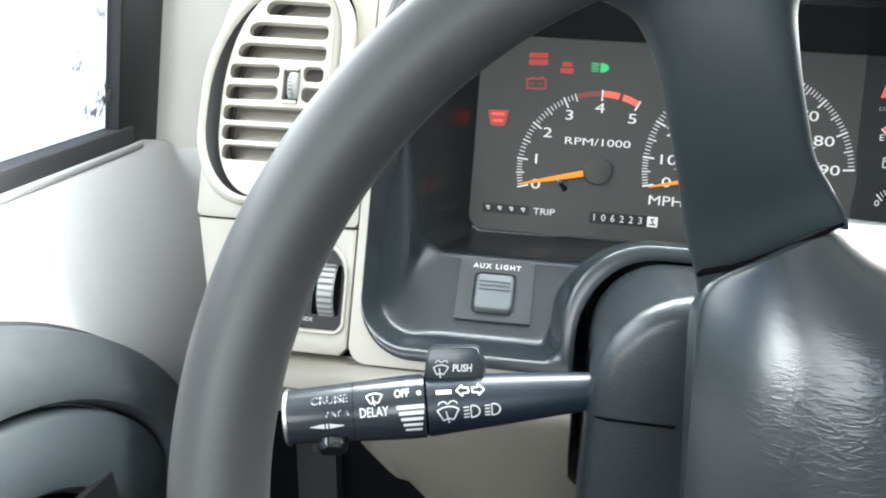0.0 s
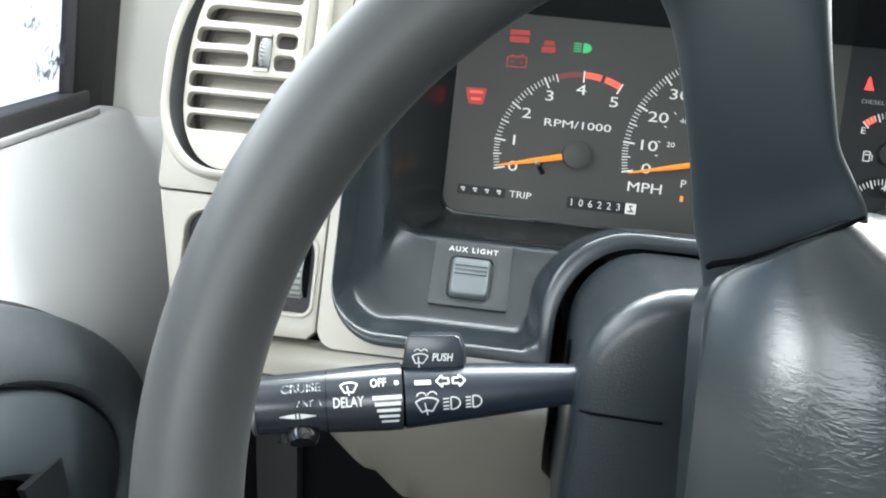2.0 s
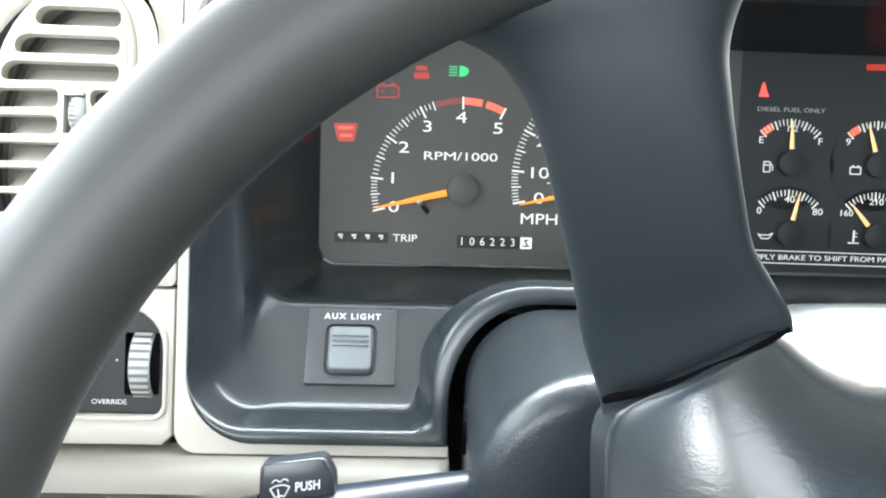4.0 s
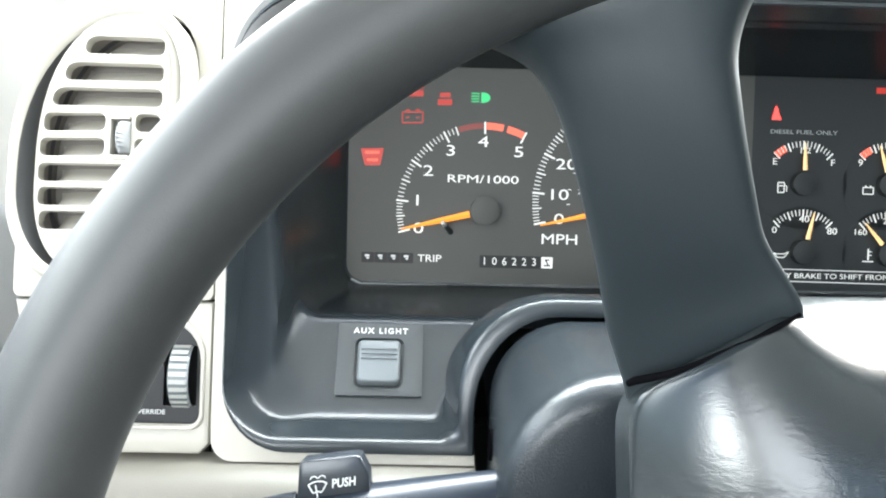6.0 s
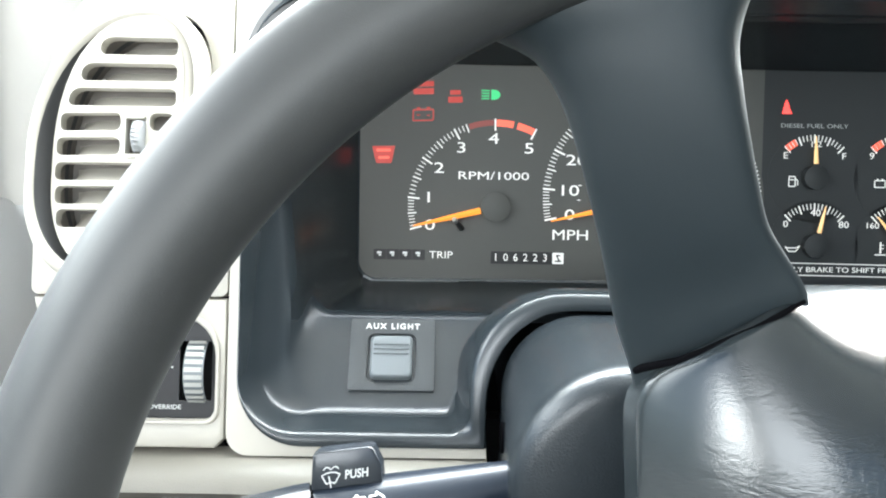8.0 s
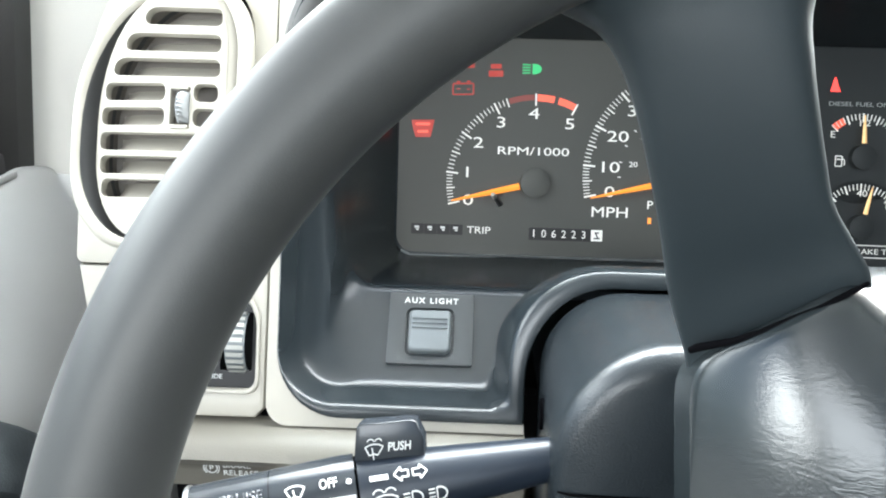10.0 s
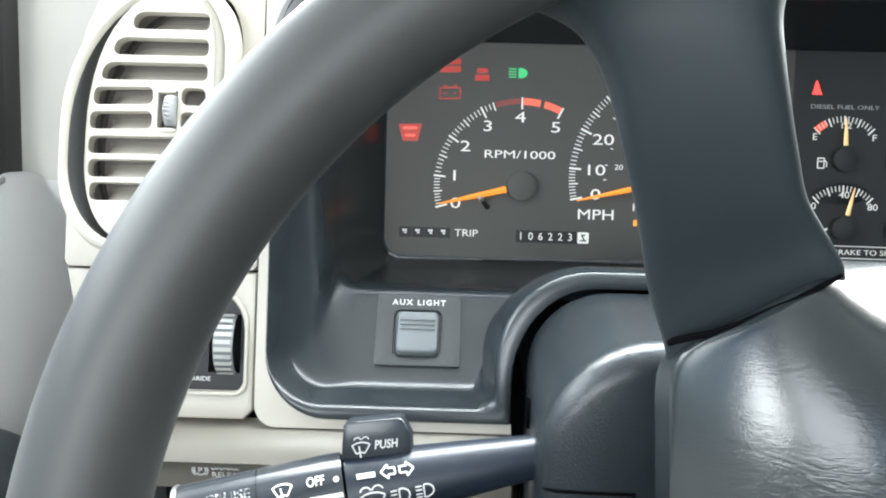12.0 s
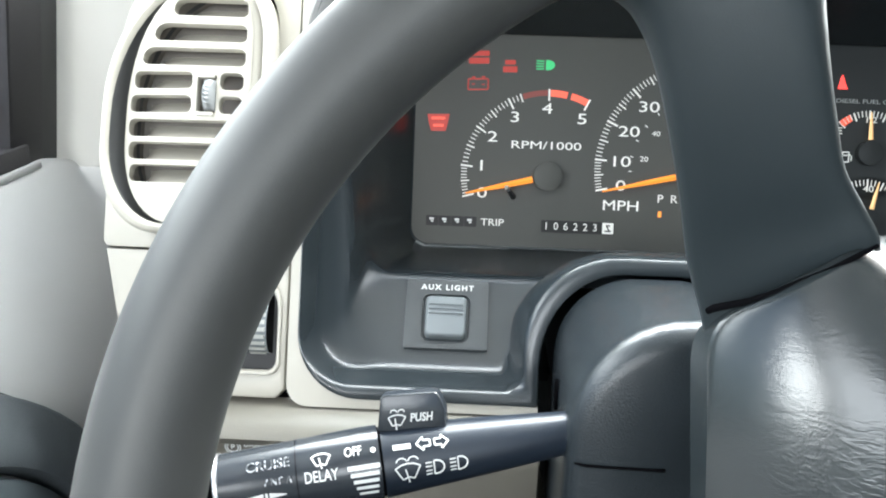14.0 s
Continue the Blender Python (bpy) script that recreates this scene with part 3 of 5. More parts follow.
for k in range(33):
    t = k / 32
    w = 0.0115 * math.sin(math.pi * min(1.0, t * 1.15 if t < 0.5 else 0.575 + (t - 0.5) * 0.85)) ** 0.6 + 0.0002
    q = radians(180 - 90 * min(1.0, max(0.0, (t - 0.2) / 0.6)))
    run = -0.045 * max(0.0, 1 - t / 0.2), 0.080 * max(0.0, (t - 0.8) / 0.2)
    c = (-0.2034 + 0.052 + run[1], 0.9268 - 0.052 + run[0])
    lip.append([on_fascia(c[0] + (0.0540 - i * w) * math.cos(q), c[1] + (0.0540 - i * w) * math.sin(q), d) for i, d in ((0.0, -0.006), (0.0, 0.0036), (0.12, 0.0046), (0.45, 0.0036), (0.75, 0.0012), (1.0, -0.0030), (1.02, -0.012))])
part("pod_lip", loft(lip, closed=False), material("shade_greyed_cream", (0.15, 0.15, 0.148), 0.4, tint=0.06), dash, "pale lip round the pod's upper corner")
# pale tubes in place of highlights on the gauge window's lower and right-hand edges
part("bezel_highlight", tube([(-0.147, dial_y(0.727) - 0.004, 0.7275), (-0.140, dial_y(0.7235) - 0.004, 0.7242), (-0.060, dial_y(0.7235) - 0.004, 0.7238)], [0.0009, 0.0011, 0.0007], 8),
     BUTTON, dash)
part("bezel_highlight", tube([(0.2712, dial_y(0.728) - 0.003, 0.728), (0.2712, dial_y(0.842) - 0.003, 0.842)], [0.0012, 0.0010], 8), BUTTON, dash)

# cream fascia round the pod, switch panel and vent panel on its left
edge = pod_loop(-0.2032, 0.3615, 0.6823, 0.9268, 0.036, 0.052, 0.0617, 0.7540, 0.046, 0.050)
split = edge.index(min(edge, key=lambda p: abs(p[0] - 0.08) + 10 * (p[1] < 0.92)))
foot_l = max(k for k, p in enumerate(edge) if p[1] < 0.6824 and p[0] < CX)
foot_r = min(k for k, p in enumerate(edge) if p[1] < 0.6824 and p[0] > CX)
left_side = [(-0.0663, 0.6770)] + arc(-0.1965, 0.6890, 0.0120, 0.0120, 270, 180, 8) + [(-0.2085, 0.9400), (edge[split][0], 0.9400)] + edge[split:] + edge[:foot_l + 1]
right_side = edge[foot_r:split + 1] + [(edge[split][0], 0.9400), (0.98, 0.9400), (0.98, 0.6770), (0.0571, 0.6770)]
for shape in (left_side, right_side):
    part("fascia", slab(shape, lambda a, b, d: on_fascia(a, b, d + 0.003), 0.012, bevel=0.0020), CREAM, dash, "cream plastic gauge surround")
part("switch_panel", slab([(-0.2990, 0.6800), (-0.2150, 0.6800), (-0.2097, 0.6850), (-0.2097, 0.7570), (-0.3165, 0.7570)], lambda a, b, d: on_fascia(a, b, d + 0.002), 0.012,
                          holes=[rounded(-0.2965, -0.2145, 0.6945, 0.7475, (0.006, 0.006, 0.020, 0.012))], bevel=0.0022), CREAM, dash, "cream plastic switch panel")
part("insert_lip", slab(rounded(-0.2990, -0.2125, 0.6925, 0.7495, (0.007, 0.007, 0.021, 0.013)), lambda a, b, d: on_fascia(a, b, d + 0.0045), 0.006,
                        holes=[rounded(-0.2965, -0.2150, 0.6948, 0.7470, (0.006, 0.006, 0.020, 0.012))], bevel=0.0018), CREAM, dash)
part("switch_insert", slab(rounded(-0.2970, -0.2140, 0.6940, 0.7480, (0.006, 0.006, 0.020, 0.012)), lambda a, b, d: on_fascia(a, b, d - 0.003), 0.004,
                           holes=[rounded(-0.2365, -0.2185, 0.7035, 0.7345, 0.001)]), INSERT, dash, "black switch insert")
part("vent_panel", slab(rounded(-0.3175, -0.2097, 0.7580, 0.9350, (0.004, 0.004, 0.02, (0.062, 0.100))), lambda a, b, d: on_fascia(a, b, d + 0.002), 0.012,
                        holes=[rounded(-0.3120, -0.2215, 0.7745, 0.9060, ((0.030, 0.040), (0.015, 0.02), (0.020, 0.030), (0.055, 0.070)))], bevel=0.003), CREAM, dash,
     "cream plastic vent panel")
part("end_return", loft([[(x0, y, 0.757), (x1, y, 0.681)] for x0, x1, y in ((-0.3160, -0.2985, 0.285), (-0.3165, -0.2990, 0.60))], closed=False), CREAM, dash)

# top pad and hood
top = []
for x in [-0.34 + 1.68 * k / 40 for k in range(41)]:
    b = 0.010 * math.exp(-((x - 0.08) / 0.26) ** 4)
    top.append([(x, 0.345, 0.932), (x, 0.350, 0.940 + b), (x, 0.365, 0.947 + b), (x, 0.42, 0.953 + b), (x, 0.60, 0.955), (x, 0.86, 0.935), (x, 0.86, 0.92)])
part("top_pad", loft(top, closed=False), CREAM_ROUGH, dash, "pale grained dashboard top")
part("hood_lip", slab([(-0.150, 0.0), (0.310, 0.0), (0.325, 0.011), (-0.165, 0.011)], lambda a, b, d: Vector((a, 0.336 - d, 0.9235 + b)), 0.03, bevel=0.003), SLATE_MATT, dash,
     "slate hood edge over the gauges")

# knee panel under the fascia, with a rolled upper edge
knee = []
prof = [(0.262, 0.6768), (0.250, 0.6768), (0.241, 0.6752), (0.2345, 0.6718), (0.2308, 0.6670), (0.2298, 0.6620), (0.2303, 0.6570), (0.2320, 0.6500), (0.2350, 0.6380), (0.2400, 0.6200), (0.2470, 0.6000), (0.2560, 0.5750), (0.270, 0.530), (0.285, 0.49)]


def ease(t):
    t = min(1.0, max(0.0, t))
    return t * t * (3 - 2 * t)


def knee_right(z):
    """The right-hand edge, flaring out towards the foot."""
    return -0.0665 + 0.0015 * (0.67 - z) / 0.045 + 0.016 * min(1.0, max(0.0, (0.6230 - z) / 0.022)) ** 1.4


for k in range(41):
    f = k / 40
    row = []
    for y, z in prof:
        x = -0.298 + f * (knee_right(z) + 0.298)
        cut = min(0.6400, 0.6230 - (x + 0.198) * 0.98)
        scoop = ease((-0.180 - x) / 0.030) * ease((0.6685 - z) / 0.014)
        row.append((x, y + 0.012 * scoop, max(z, cut) if z < 0.66 else z))
    knee.append(row)
knee.append([(x + 0.0012, y + 0.004, z) for x, y, z in knee[-1]])
knee.append([(x + 0.0004, y + 0.05, z) for x, y, z in knee[-1]])
part("knee_panel", loft(knee, closed=False), KNEE, dash, "cream grained knee panel, shade in its colour")
part("footwell", join(box(-0.33, 0.95, 0.42, 0.45, 0.05, 0.72), box(-0.292, 0.95, 0.30, 0.45, 0.675, 0.680)), FOOTWELL, dash, "near-black sheets for the shade inside the dashboard")
part("kick_trim", slab(rounded(-0.2870, -0.2520, 0.06, 0.6745, 0.004), lambda a, b, d: Vector((a + 0.03 * (0.48 - b), 0.392 - d, b)), 0.020, bevel=0.005), KICK, dash, "dim grey trim strip in the footwell")
part("lower_dash", box(0.10, 0.98, 0.262, 0.60, 0.40, 0.676, 0.01), CREAM_ROUGH, dash)
KN = Plane((-0.2285, 0.2405, 0.6560), -4)
rel = thing("brake_release_marking", KN(0, 0), "white parking brake symbol printed on the cream knee panel", "marking")
part("ring", join(ring_arc(KN, (-0.008, 0), 0.0028, 0.0034, 0, 179), ring_arc(KN, (-0.008, 0), 0.0028, 0.0034, 180, 359), ring_arc(KN, (-0.008, 0), 0.0040, 0.0046, 130, 230), ring_arc(KN, (-0.008, 0), 0.0040, 0.0046, -50, 50)), WHITE, rel)
part("lettering", join(words("P", 0.005, KN.matrix(-0.008, 0, 0.0004)), words("BRAKE", 0.0048, KN.matrix(0.006, 0.0022, 0.0004), 1.1),
                       words("RELEASE", 0.0048, KN.matrix(0.008, -0.0028, 0.0004), 1.1)), WHITE, rel)

# ---- air vent ----
VENT = Plane((0.0, 0.280, 0.80), math.degrees(math.atan(0.40)))


def vz(z):
    return (z - 0.80) / math.cos(math.atan(0.40))


vent = thing("air_vent", (-0.268, 0.29, 0.772), "cream oval dashboard air vent with slatted grille", "air vent")


def vent_outline(grow=0.0):
    g = grow
    return rounded(-0.3142 - g, -0.2212 + g, vz(0.7715) - g, vz(0.9085) + g, ((0.032, 0.045), (0.016, 0.024), (0.022, 0.036), (0.058, 0.080)), 12)


def grille_outline(grow=0.0):
    g = grow
    return rounded(-0.3022 - g, -0.2248 + g, vz(0.7765) - g, vz(0.9050) + g, ((0.030, 0.046), (0.014, 0.022), (0.020, 0.034), (0.056, 0.078)), 12)


rings = []
for g, d in ((0.0, -0.020), (0.0, 0.003), (-0.0006, 0.0055), (-0.0018, 0.0072), (-0.0034, 0.0076), (-0.0046, 0.0066), (-0.0052, 0.0045)):
    rings.append([VENT(a, b, d) for a, b in vent_outline(g)])
part("bezel", loft(rings), CREAM, vent, "cream oval bezel")
rings = [[VENT(a, b, d) for a, b in vent_outline(g)] for g, d in ((-0.0052, 0.0046), (-0.0054, 0.002))] + [[VENT(a, b, d) for a, b in grille_outline(g)] for g, d in ((0.0012, -0.004), (-0.002, -0.016))]
# Groove walls are set much darker than the cream bezel and grille.
part("groove", loft(rings), material("dark_grey_groove", (0.050, 0.051, 0.052), 0.55), vent, "dark grey groove round the grille")
rows = [0.8882, 0.8750, 0.8625, 0.8500, 0.8377, 0.8253, 0.8135, 0.8018]
lefts = (-0.2775, -0.2875, -0.2940, -0.2985, -0.3003, -0.3006, -0.2999, -0.2983)
holes = []
for k, (z, xl) in enumerate(zip(rows, lefts)):
    h = 0.0048
    if k in (3, 4):
        holes.append(rounded(xl + 0.0008, -0.2640, vz(z) - h, vz(z) + h, 0.0034, 4))
        holes.append(rounded(-0.2488, -0.2360, vz(z) - h, vz(z) + h, 0.0034, 4))
    else:
        holes.append(rounded(xl + 0.0008, -0.2355, vz(z) - h, vz(z) + h, ((0.003, 0.003), 0.0034, 0.0034, (0.007, 0.006)) if k < 3 else 0.0034, 4))
holes.append(rounded(-0.2612, -0.2506, vz(0.8323), vz(0.8528), 0.001, 2))


def crown(a):
    """The grille's face bulges towards the cab."""
    return -0.001 + 0.007 * (1 - abs((a + 0.262) / 0.0415) ** 4)


plate_edge = rounded(-0.3022, -0.2318, vz(0.7765), vz(0.9050), ((0.030, 0.046), (0.014, 0.022), (0.020, 0.034), (0.050, 0.078)), 12)
part("grille", slab(plate_edge, lambda a, b, d: VENT(a, b, d + crown(a)), 0.007, holes=holes, bevel=0.0011), CREAM, vent, "cream slotted grille")
outer = grille_outline()
flank = [[VENT(a + (o - a) * t, b + (q - b) * t, crown(a) - (0.0006 + drop) * min(1.0, max(0.0, (o - a) / 0.004))) for (a, b), (o, q) in zip(plate_edge, outer)]
         for t, drop in ((0.0, -0.0002), (0.25, 0.0003), (0.5, 0.0013), (0.75, 0.0032), (0.95, 0.0062), (1.0, 0.0090))]
part("grille_flank", loft(flank), CREAM, vent, "cream flank falling away beside the slots")
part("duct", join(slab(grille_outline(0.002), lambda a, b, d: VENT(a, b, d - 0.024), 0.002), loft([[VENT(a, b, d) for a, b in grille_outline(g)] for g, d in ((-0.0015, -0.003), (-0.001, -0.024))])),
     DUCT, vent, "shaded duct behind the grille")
for k, (z, xl) in enumerate(zip(rows, lefts)):
    x0, x1 = xl + 0.0030, -0.2655 if k in (3, 4) else -0.2350
    blade = []
    for j in range(13):
        a = x0 + (x1 - x0) * (j / 12) ** 1.6
        f = 0.007 * (1 - abs((a + 0.262) / 0.0415) ** 4) - 0.0075
        back = 0.010 * math.exp(-(a - x0) / 0.0050)
        blade.append([VENT(a, vz(z) + b, max(-0.0225, f - d - back)) for b, d in ((-0.0056, 0.0), (-0.0040, 0.0015), (-0.0015, 0.0050), (0.0015, 0.0095), (0.0050, 0.0140))])
    part("vane", loft(blade, closed=False), CREAM, vent, "cream vane behind a slot")
knob = []
for j in range(25):
    b = -0.0085 + 0.017 * j / 24
    r = 0.0040 + 0.0006 * (j % 3 == 1)
    s = math.sqrt(max(0.0, 1 - (b / 0.0093) ** 2))
    knob.append([VENT(-0.2540 + 0.0034 * math.cos(q), vz(0.8425) + b, 0.002 + (0.0135 * s + 0.0009 * (j % 3 == 1)) * math.sin(q)) for q in [math.pi * k / 10 for k in range(11)]])
part("thumbwheel", loft(knob, closed=False), material("pale_grey_plastic", (0.24, 0.25, 0.255), 0.42, tint=0.08), vent, "pale grey ribbed thumbwheel")
for z0, z1 in ((0.8318, 0.8336), (0.8514, 0.8532)):
    part("bracket", slab(rounded(-0.2606, -0.2512, vz(z0), vz(z1), 0.0004, 2), lambda a, b, d: VENT(a, b, d + 0.0080), 0.004, bevel=0.0004), CREAM, vent)

# ---- lamp switch: dimmer wheel and lettering on the black insert ----
IN = Plane(on_fascia(-0.2275, 0.719), math.degrees(math.atan(0.36)))
dim = thing("dimmer_wheel", IN(0, 0), "white ribbed dimmer thumbwheel in a black switch insert", "switch")
body = []
for j in range(37):
    q = radians(-62 + 124 * j / 36)
    body.append([IN(a, 0.0185 * math.sin(q), -0.0105 + 0.0185 * math.cos(q)) for a in (-0.0038, -0.0030, 0.0060, 0.0072)])
part("wheel", loft(body, closed=False), BUTTON, dim, "grey wheel core")
for j in range(10):
    q0, q1 = radians(-56 + 112 * j / 9.0 - 3.6), radians(-56 + 112 * j / 9.0 + 3.6)
    out = [[IN(a, r * math.sin(q), -0.0105 + r * math.cos(q)) for a, r in ((-0.0035, 0.0182), (-0.0030, 0.0196), (0.0060, 0.0196), (0.0066, 0.0182))] for q in (q0, (q0 + q1) / 2, q1)]
    part("rib", loft(out, closed=False), RIB, dim)
part("lettering", join(words("OVERRIDE", 0.0036, IN.matrix(-0.0165, -0.0200, -0.0028), 1.1)), WHITE, dim)
part("mark", bar(IN, -0.0135, 0.002, -0.0125, 0.002, 0.001, -0.0028), WHITE, dim)
lamp_knob = thing("lamp_switch_knob", IN(-0.055, 0), "black headlamp switch knob on the insert", "switch")
part("knob", loft([[IN(-0.048 + r * math.cos(2 * math.pi * k / 32), -0.002 + r * math.sin(2 * math.pi * k / 32), d) for k in range(32)]
                   for r, d in ((0.015, -0.003), (0.015, 0.008), (0.0135, 0.0105), (0.004, 0.011))], cap=(False, True)), BLACK, lamp_knob)

# ---- auxiliary light switch ----
AUX = Plane((-0.1203, 0.3024, 0.7147), 44.6)
aux = thing("aux_light_switch", AUX(0, -0.02), "square grey rocker switch lettered AUX LIGHT", "switch")
part("plate", slab(rounded(-0.0250, 0.0250, -0.0220, 0.0222, 0.0012, 3), lambda a, b, d: AUX(a, b, d + 0.0034), 0.007, holes=[rounded(-0.0146, 0.0140, -0.0174, 0.0128, 0.0044, 5)], bevel=0.0014), PLATE, aux,
     "dark square switch plate")
part("well", slab(rounded(-0.0148, 0.0142, -0.0176, 0.0130, 0.0044, 4), lambda a, b, d: AUX(a, b, d - 0.001), 0.002), VOID, aux)
rock = []
for g, d in ((0.0, -0.003), (0.0, 0.0056), (-0.0006, 0.0068), (-0.0016, 0.0074)):
    rock.append([AUX(a, b, d + 0.0010 * math.cos((b + 0.0022) / 0.013 * 1.4)) for a, b in rounded(-0.0126 - g, 0.0120 + g, -0.0152 - g, 0.0106 + g, 0.0030, 5)])
part("button", loft(rock, cap=(False, True)), BUTTON, aux, "grey rocker button")
for j, z in enumerate((0.0046, 0.0018, -0.0010)):
    part("ridge", loft([[AUX(a, z + w, d) for w, d in ((-0.0007, 0.0080), (-0.0004, 0.0092), (0.0004, 0.0092), (0.0007, 0.0080))] for a in (-0.0105, 0.0100)], closed=False, cap=(True, True)), BUTTON, aux)
part("lettering", words("AUX LIGHT", 0.0049, AUX.matrix(0.0, 0.0172, 0.0037), 1.02, bold=0.024, space=1.30), WHITE, aux)

# ---- instrument cluster ----
CL = Plane((-0.054, 0.425, 0.775), 15)
clu = thing("instrument_cluster", (0.06, 0.42, 0.72), "grey-faced instrument cluster with white print and orange needles", "gauges")
part("dial_face", slab([(-0.105, -0.060), (0.190, -0.060), (0.190, 0.150), (-0.105, 0.150)], lambda a, b, d: CL(a, b, d), 0.003), DIAL, clu, "matt grey dial face")
part("gauge_face", slab([(0.190, -0.060), (0.338, -0.060), (0.338, 0.150), (0.190, 0.150)], lambda a, b, d: CL(a, b, d), 0.003), DARK_DIAL, clu, "matt face behind the small gauges, darkened in its colour")
MM = 0.001


def polar(c, r, a):
    return c[0] + r * math.cos(radians(a)), c[1] + r * math.sin(radians(a))


def ticks(c, angles, r1, length, wide, parent):
    for a in angles:
        part("tick", bar(CL, *polar(c, r1 - length, a), *polar(c, r1, a), wide, 0.0007), PRINT, parent)


def needle(name, c, a, r0, r1, w0, w1, mat, parent, lift=0.006):
    p, q = polar(c, r0, a), polar(c, r1, a)
    s = Vector((q[0] - p[0], q[1] - p[1])).normalized()
    o = Vector((-s.y, s.x))
    rows = []
    for t, w in ((0.0, w0), (0.45, w0 * 0.8), (1.0, w1)):
        x, z = p[0] + (q[0] - p[0]) * t, p[1] + (q[1] - p[1]) * t
        rows.append([CL(x + o.x * w / 2, z + o.y * w / 2, lift), CL(x, z, lift + w * 0.35), CL(x - o.x * w / 2, z - o.y * w / 2, lift), CL(x, z, lift - 0.0004)])
    return part(name, loft(rows, cap=(True, True)), mat, parent)


# tachometer
TC = (0.0, 0.0)


def tach_angle(k):
    return 174.3 - 27.8 * (k - 1) if k >= 1 else 195.3 - 21.0 * k


tach = part("tachometer", disc(CL, TC, 0.0660, 0.0003, 0.0006, n=64), DIAL, clu, "grey tachometer dial with a red zone")
ticks(TC, [tach_angle(k) for k in range(6)], 0.0628, 0.0085, 0.0012, tach)
ticks(TC, [tach_angle(k / 10) for k in range(34) if k % 10 and k % 5], 0.0622, 0.0042, 0.0006, tach)
ticks(TC, [tach_angle(k / 10) for k in (5, 15, 25, 33)], 0.0625, 0.0062, 0.0009, tach)
part("red_zone", join(ring_arc(CL, TC, 0.0575, 0.0622, tach_angle(4.0) - 1, tach_angle(4.45), 0.0007), ring_arc(CL, TC, 0.0575, 0.0622, tach_angle(4.55), tach_angle(4.98), 0.0007)), RED_ZONE, tach, "bright red zone band")
part("red_zone", ring_arc(CL, TC, 0.0580, 0.0620, tach_angle(3.35), tach_angle(4.0) + 1, 0.0007), material("dull_red_print", (0.22, 0.05, 0.04), 0.6, bump=0), tach, "dull red zone band")
for k, (a, b) in enumerate(((-46.4, -13.6), (-47.6, 6.0), (-40.4, 27.0), (-24.8, 41.6), (-1.8, 48.4), (23.4, 41.8))):
    part("numeral", words(str(k), 0.0108, CL.matrix(a * MM, b * MM, 0.0009), 1.50), PRINT, tach)
part("lettering", words("RPM/1000", 0.0079, CL.matrix(-0.0017, 0.0220, 0.0009), 1.56), PRINT, tach)
needle("needle", TC, 193.6, 0.011, 0.0600, 0.0046, 0.0010, ORANGE, tach)
part("hub_cap", disc(CL, TC, 0.0102, 0.0075, 0.008, 0.0012), DIAL, tach, "round grey hub cap")
part("reset_stem", tube([CL(-0.0236, -0.0156, 0), CL(-0.0258, -0.0130, 0.006), CL(-0.0280, -0.0106, 0.0115)], [0.0021, 0.0017, 0.0014], 12), BLACK, tach, "thin black trip reset stem")
part("stem_tip", tube([CL(-0.0278, -0.0108, 0.0112), CL(-0.0282, -0.0104, 0.0124), CL(-0.0287, -0.0098, 0.0134), CL(-0.0289, -0.0096, 0.0138)], [0.0013, 0.0018, 0.0015, 0.0006], 14), STEEL, tach, "small bright metal stem tip")
part("stem_tip", tube([CL(-0.0285, -0.0100, 0.0125), CL(-0.0296, -0.0088, 0.0150)], [0.0019, 0.0014], 12), RIB, tach, "pale stem tip")

# speedometer
SC = (0.1119, 0.0078)


def mph(k):
    return 192.2 - 1.66 * k if k <= 10 else 175.6 - 2.13 * (k - 10)


speedo = part("speedometer", disc(CL, SC, 0.0800, 0.0002, 0.0004, n=72), DIAL, clu, "grey speedometer dial in miles per hour")
ticks(SC, [mph(10 * k) for k in range(10)], 0.0782, 0.0085, 0.0013, speedo)
ticks(SC, [mph(k) for k in range(1, 90) if k % 10 and k % 5], 0.0780, 0.0045, 0.0006, speedo)
ticks(SC, [mph(10 * k + 5) for k in range(9)], 0.0780, 0.0065, 0.0009, speedo)
for k in range(10):
    r = 0.0605 if 2 <= k <= 7 else 0.0600
    a, b = polar(SC, r, mph(10 * k))
    part("numeral", words(str(10 * k), 0.0108, CL.matrix(a, b, 0.0009), 1.48), PRINT, speedo)
for k in (20, 40, 60, 80, 100, 120, 140):
    a, b = polar(SC, 0.0435, mph(k * 0.6214))
    part("numeral", words(str(k), 0.0052, CL.matrix(a, b, 0.0009), 1.2), PRINT, speedo)
ticks(SC, [mph(k * 0.6214) for k in range(0, 145, 10)], 0.0535, 0.0022, 0.0006, speedo)
part("lettering", words("MPH", 0.0104, CL.matrix(0.0540, -0.0193, 0.0009), 1.3), PRINT, speedo)
needle("needle", SC, 193.2, 0.012, 0.0745, 0.0046, 0.0010, ORANGE, speedo)
part("hub_cap", disc(CL, SC, 0.0115, 0.0075, 0.008, 0.0012), DIAL, speedo, "round grey hub cap")
gear = part("gear_display", join(*[words(s, 0.0082, CL.matrix(0.0820 + 0.0098 * k, -0.0132, 0.0009), 1.1) for k, s in enumerate("PRND")]), PRINT, clu, "white gear letters")
part("pointer", bar(CL, 0.0823, -0.0220, 0.0823, -0.0262, 0.0024, 0.0005), ORANGE, gear, "amber gear pointer")

# odometers
odo = part("odometer", slab(rounded(-0.0025, 0.0500, -0.0402, -0.0314, 0.0006, 2), lambda a, b, d: CL(a, b, d + 0.0012), 0.001), ODO, clu, "dark grey odometer window")
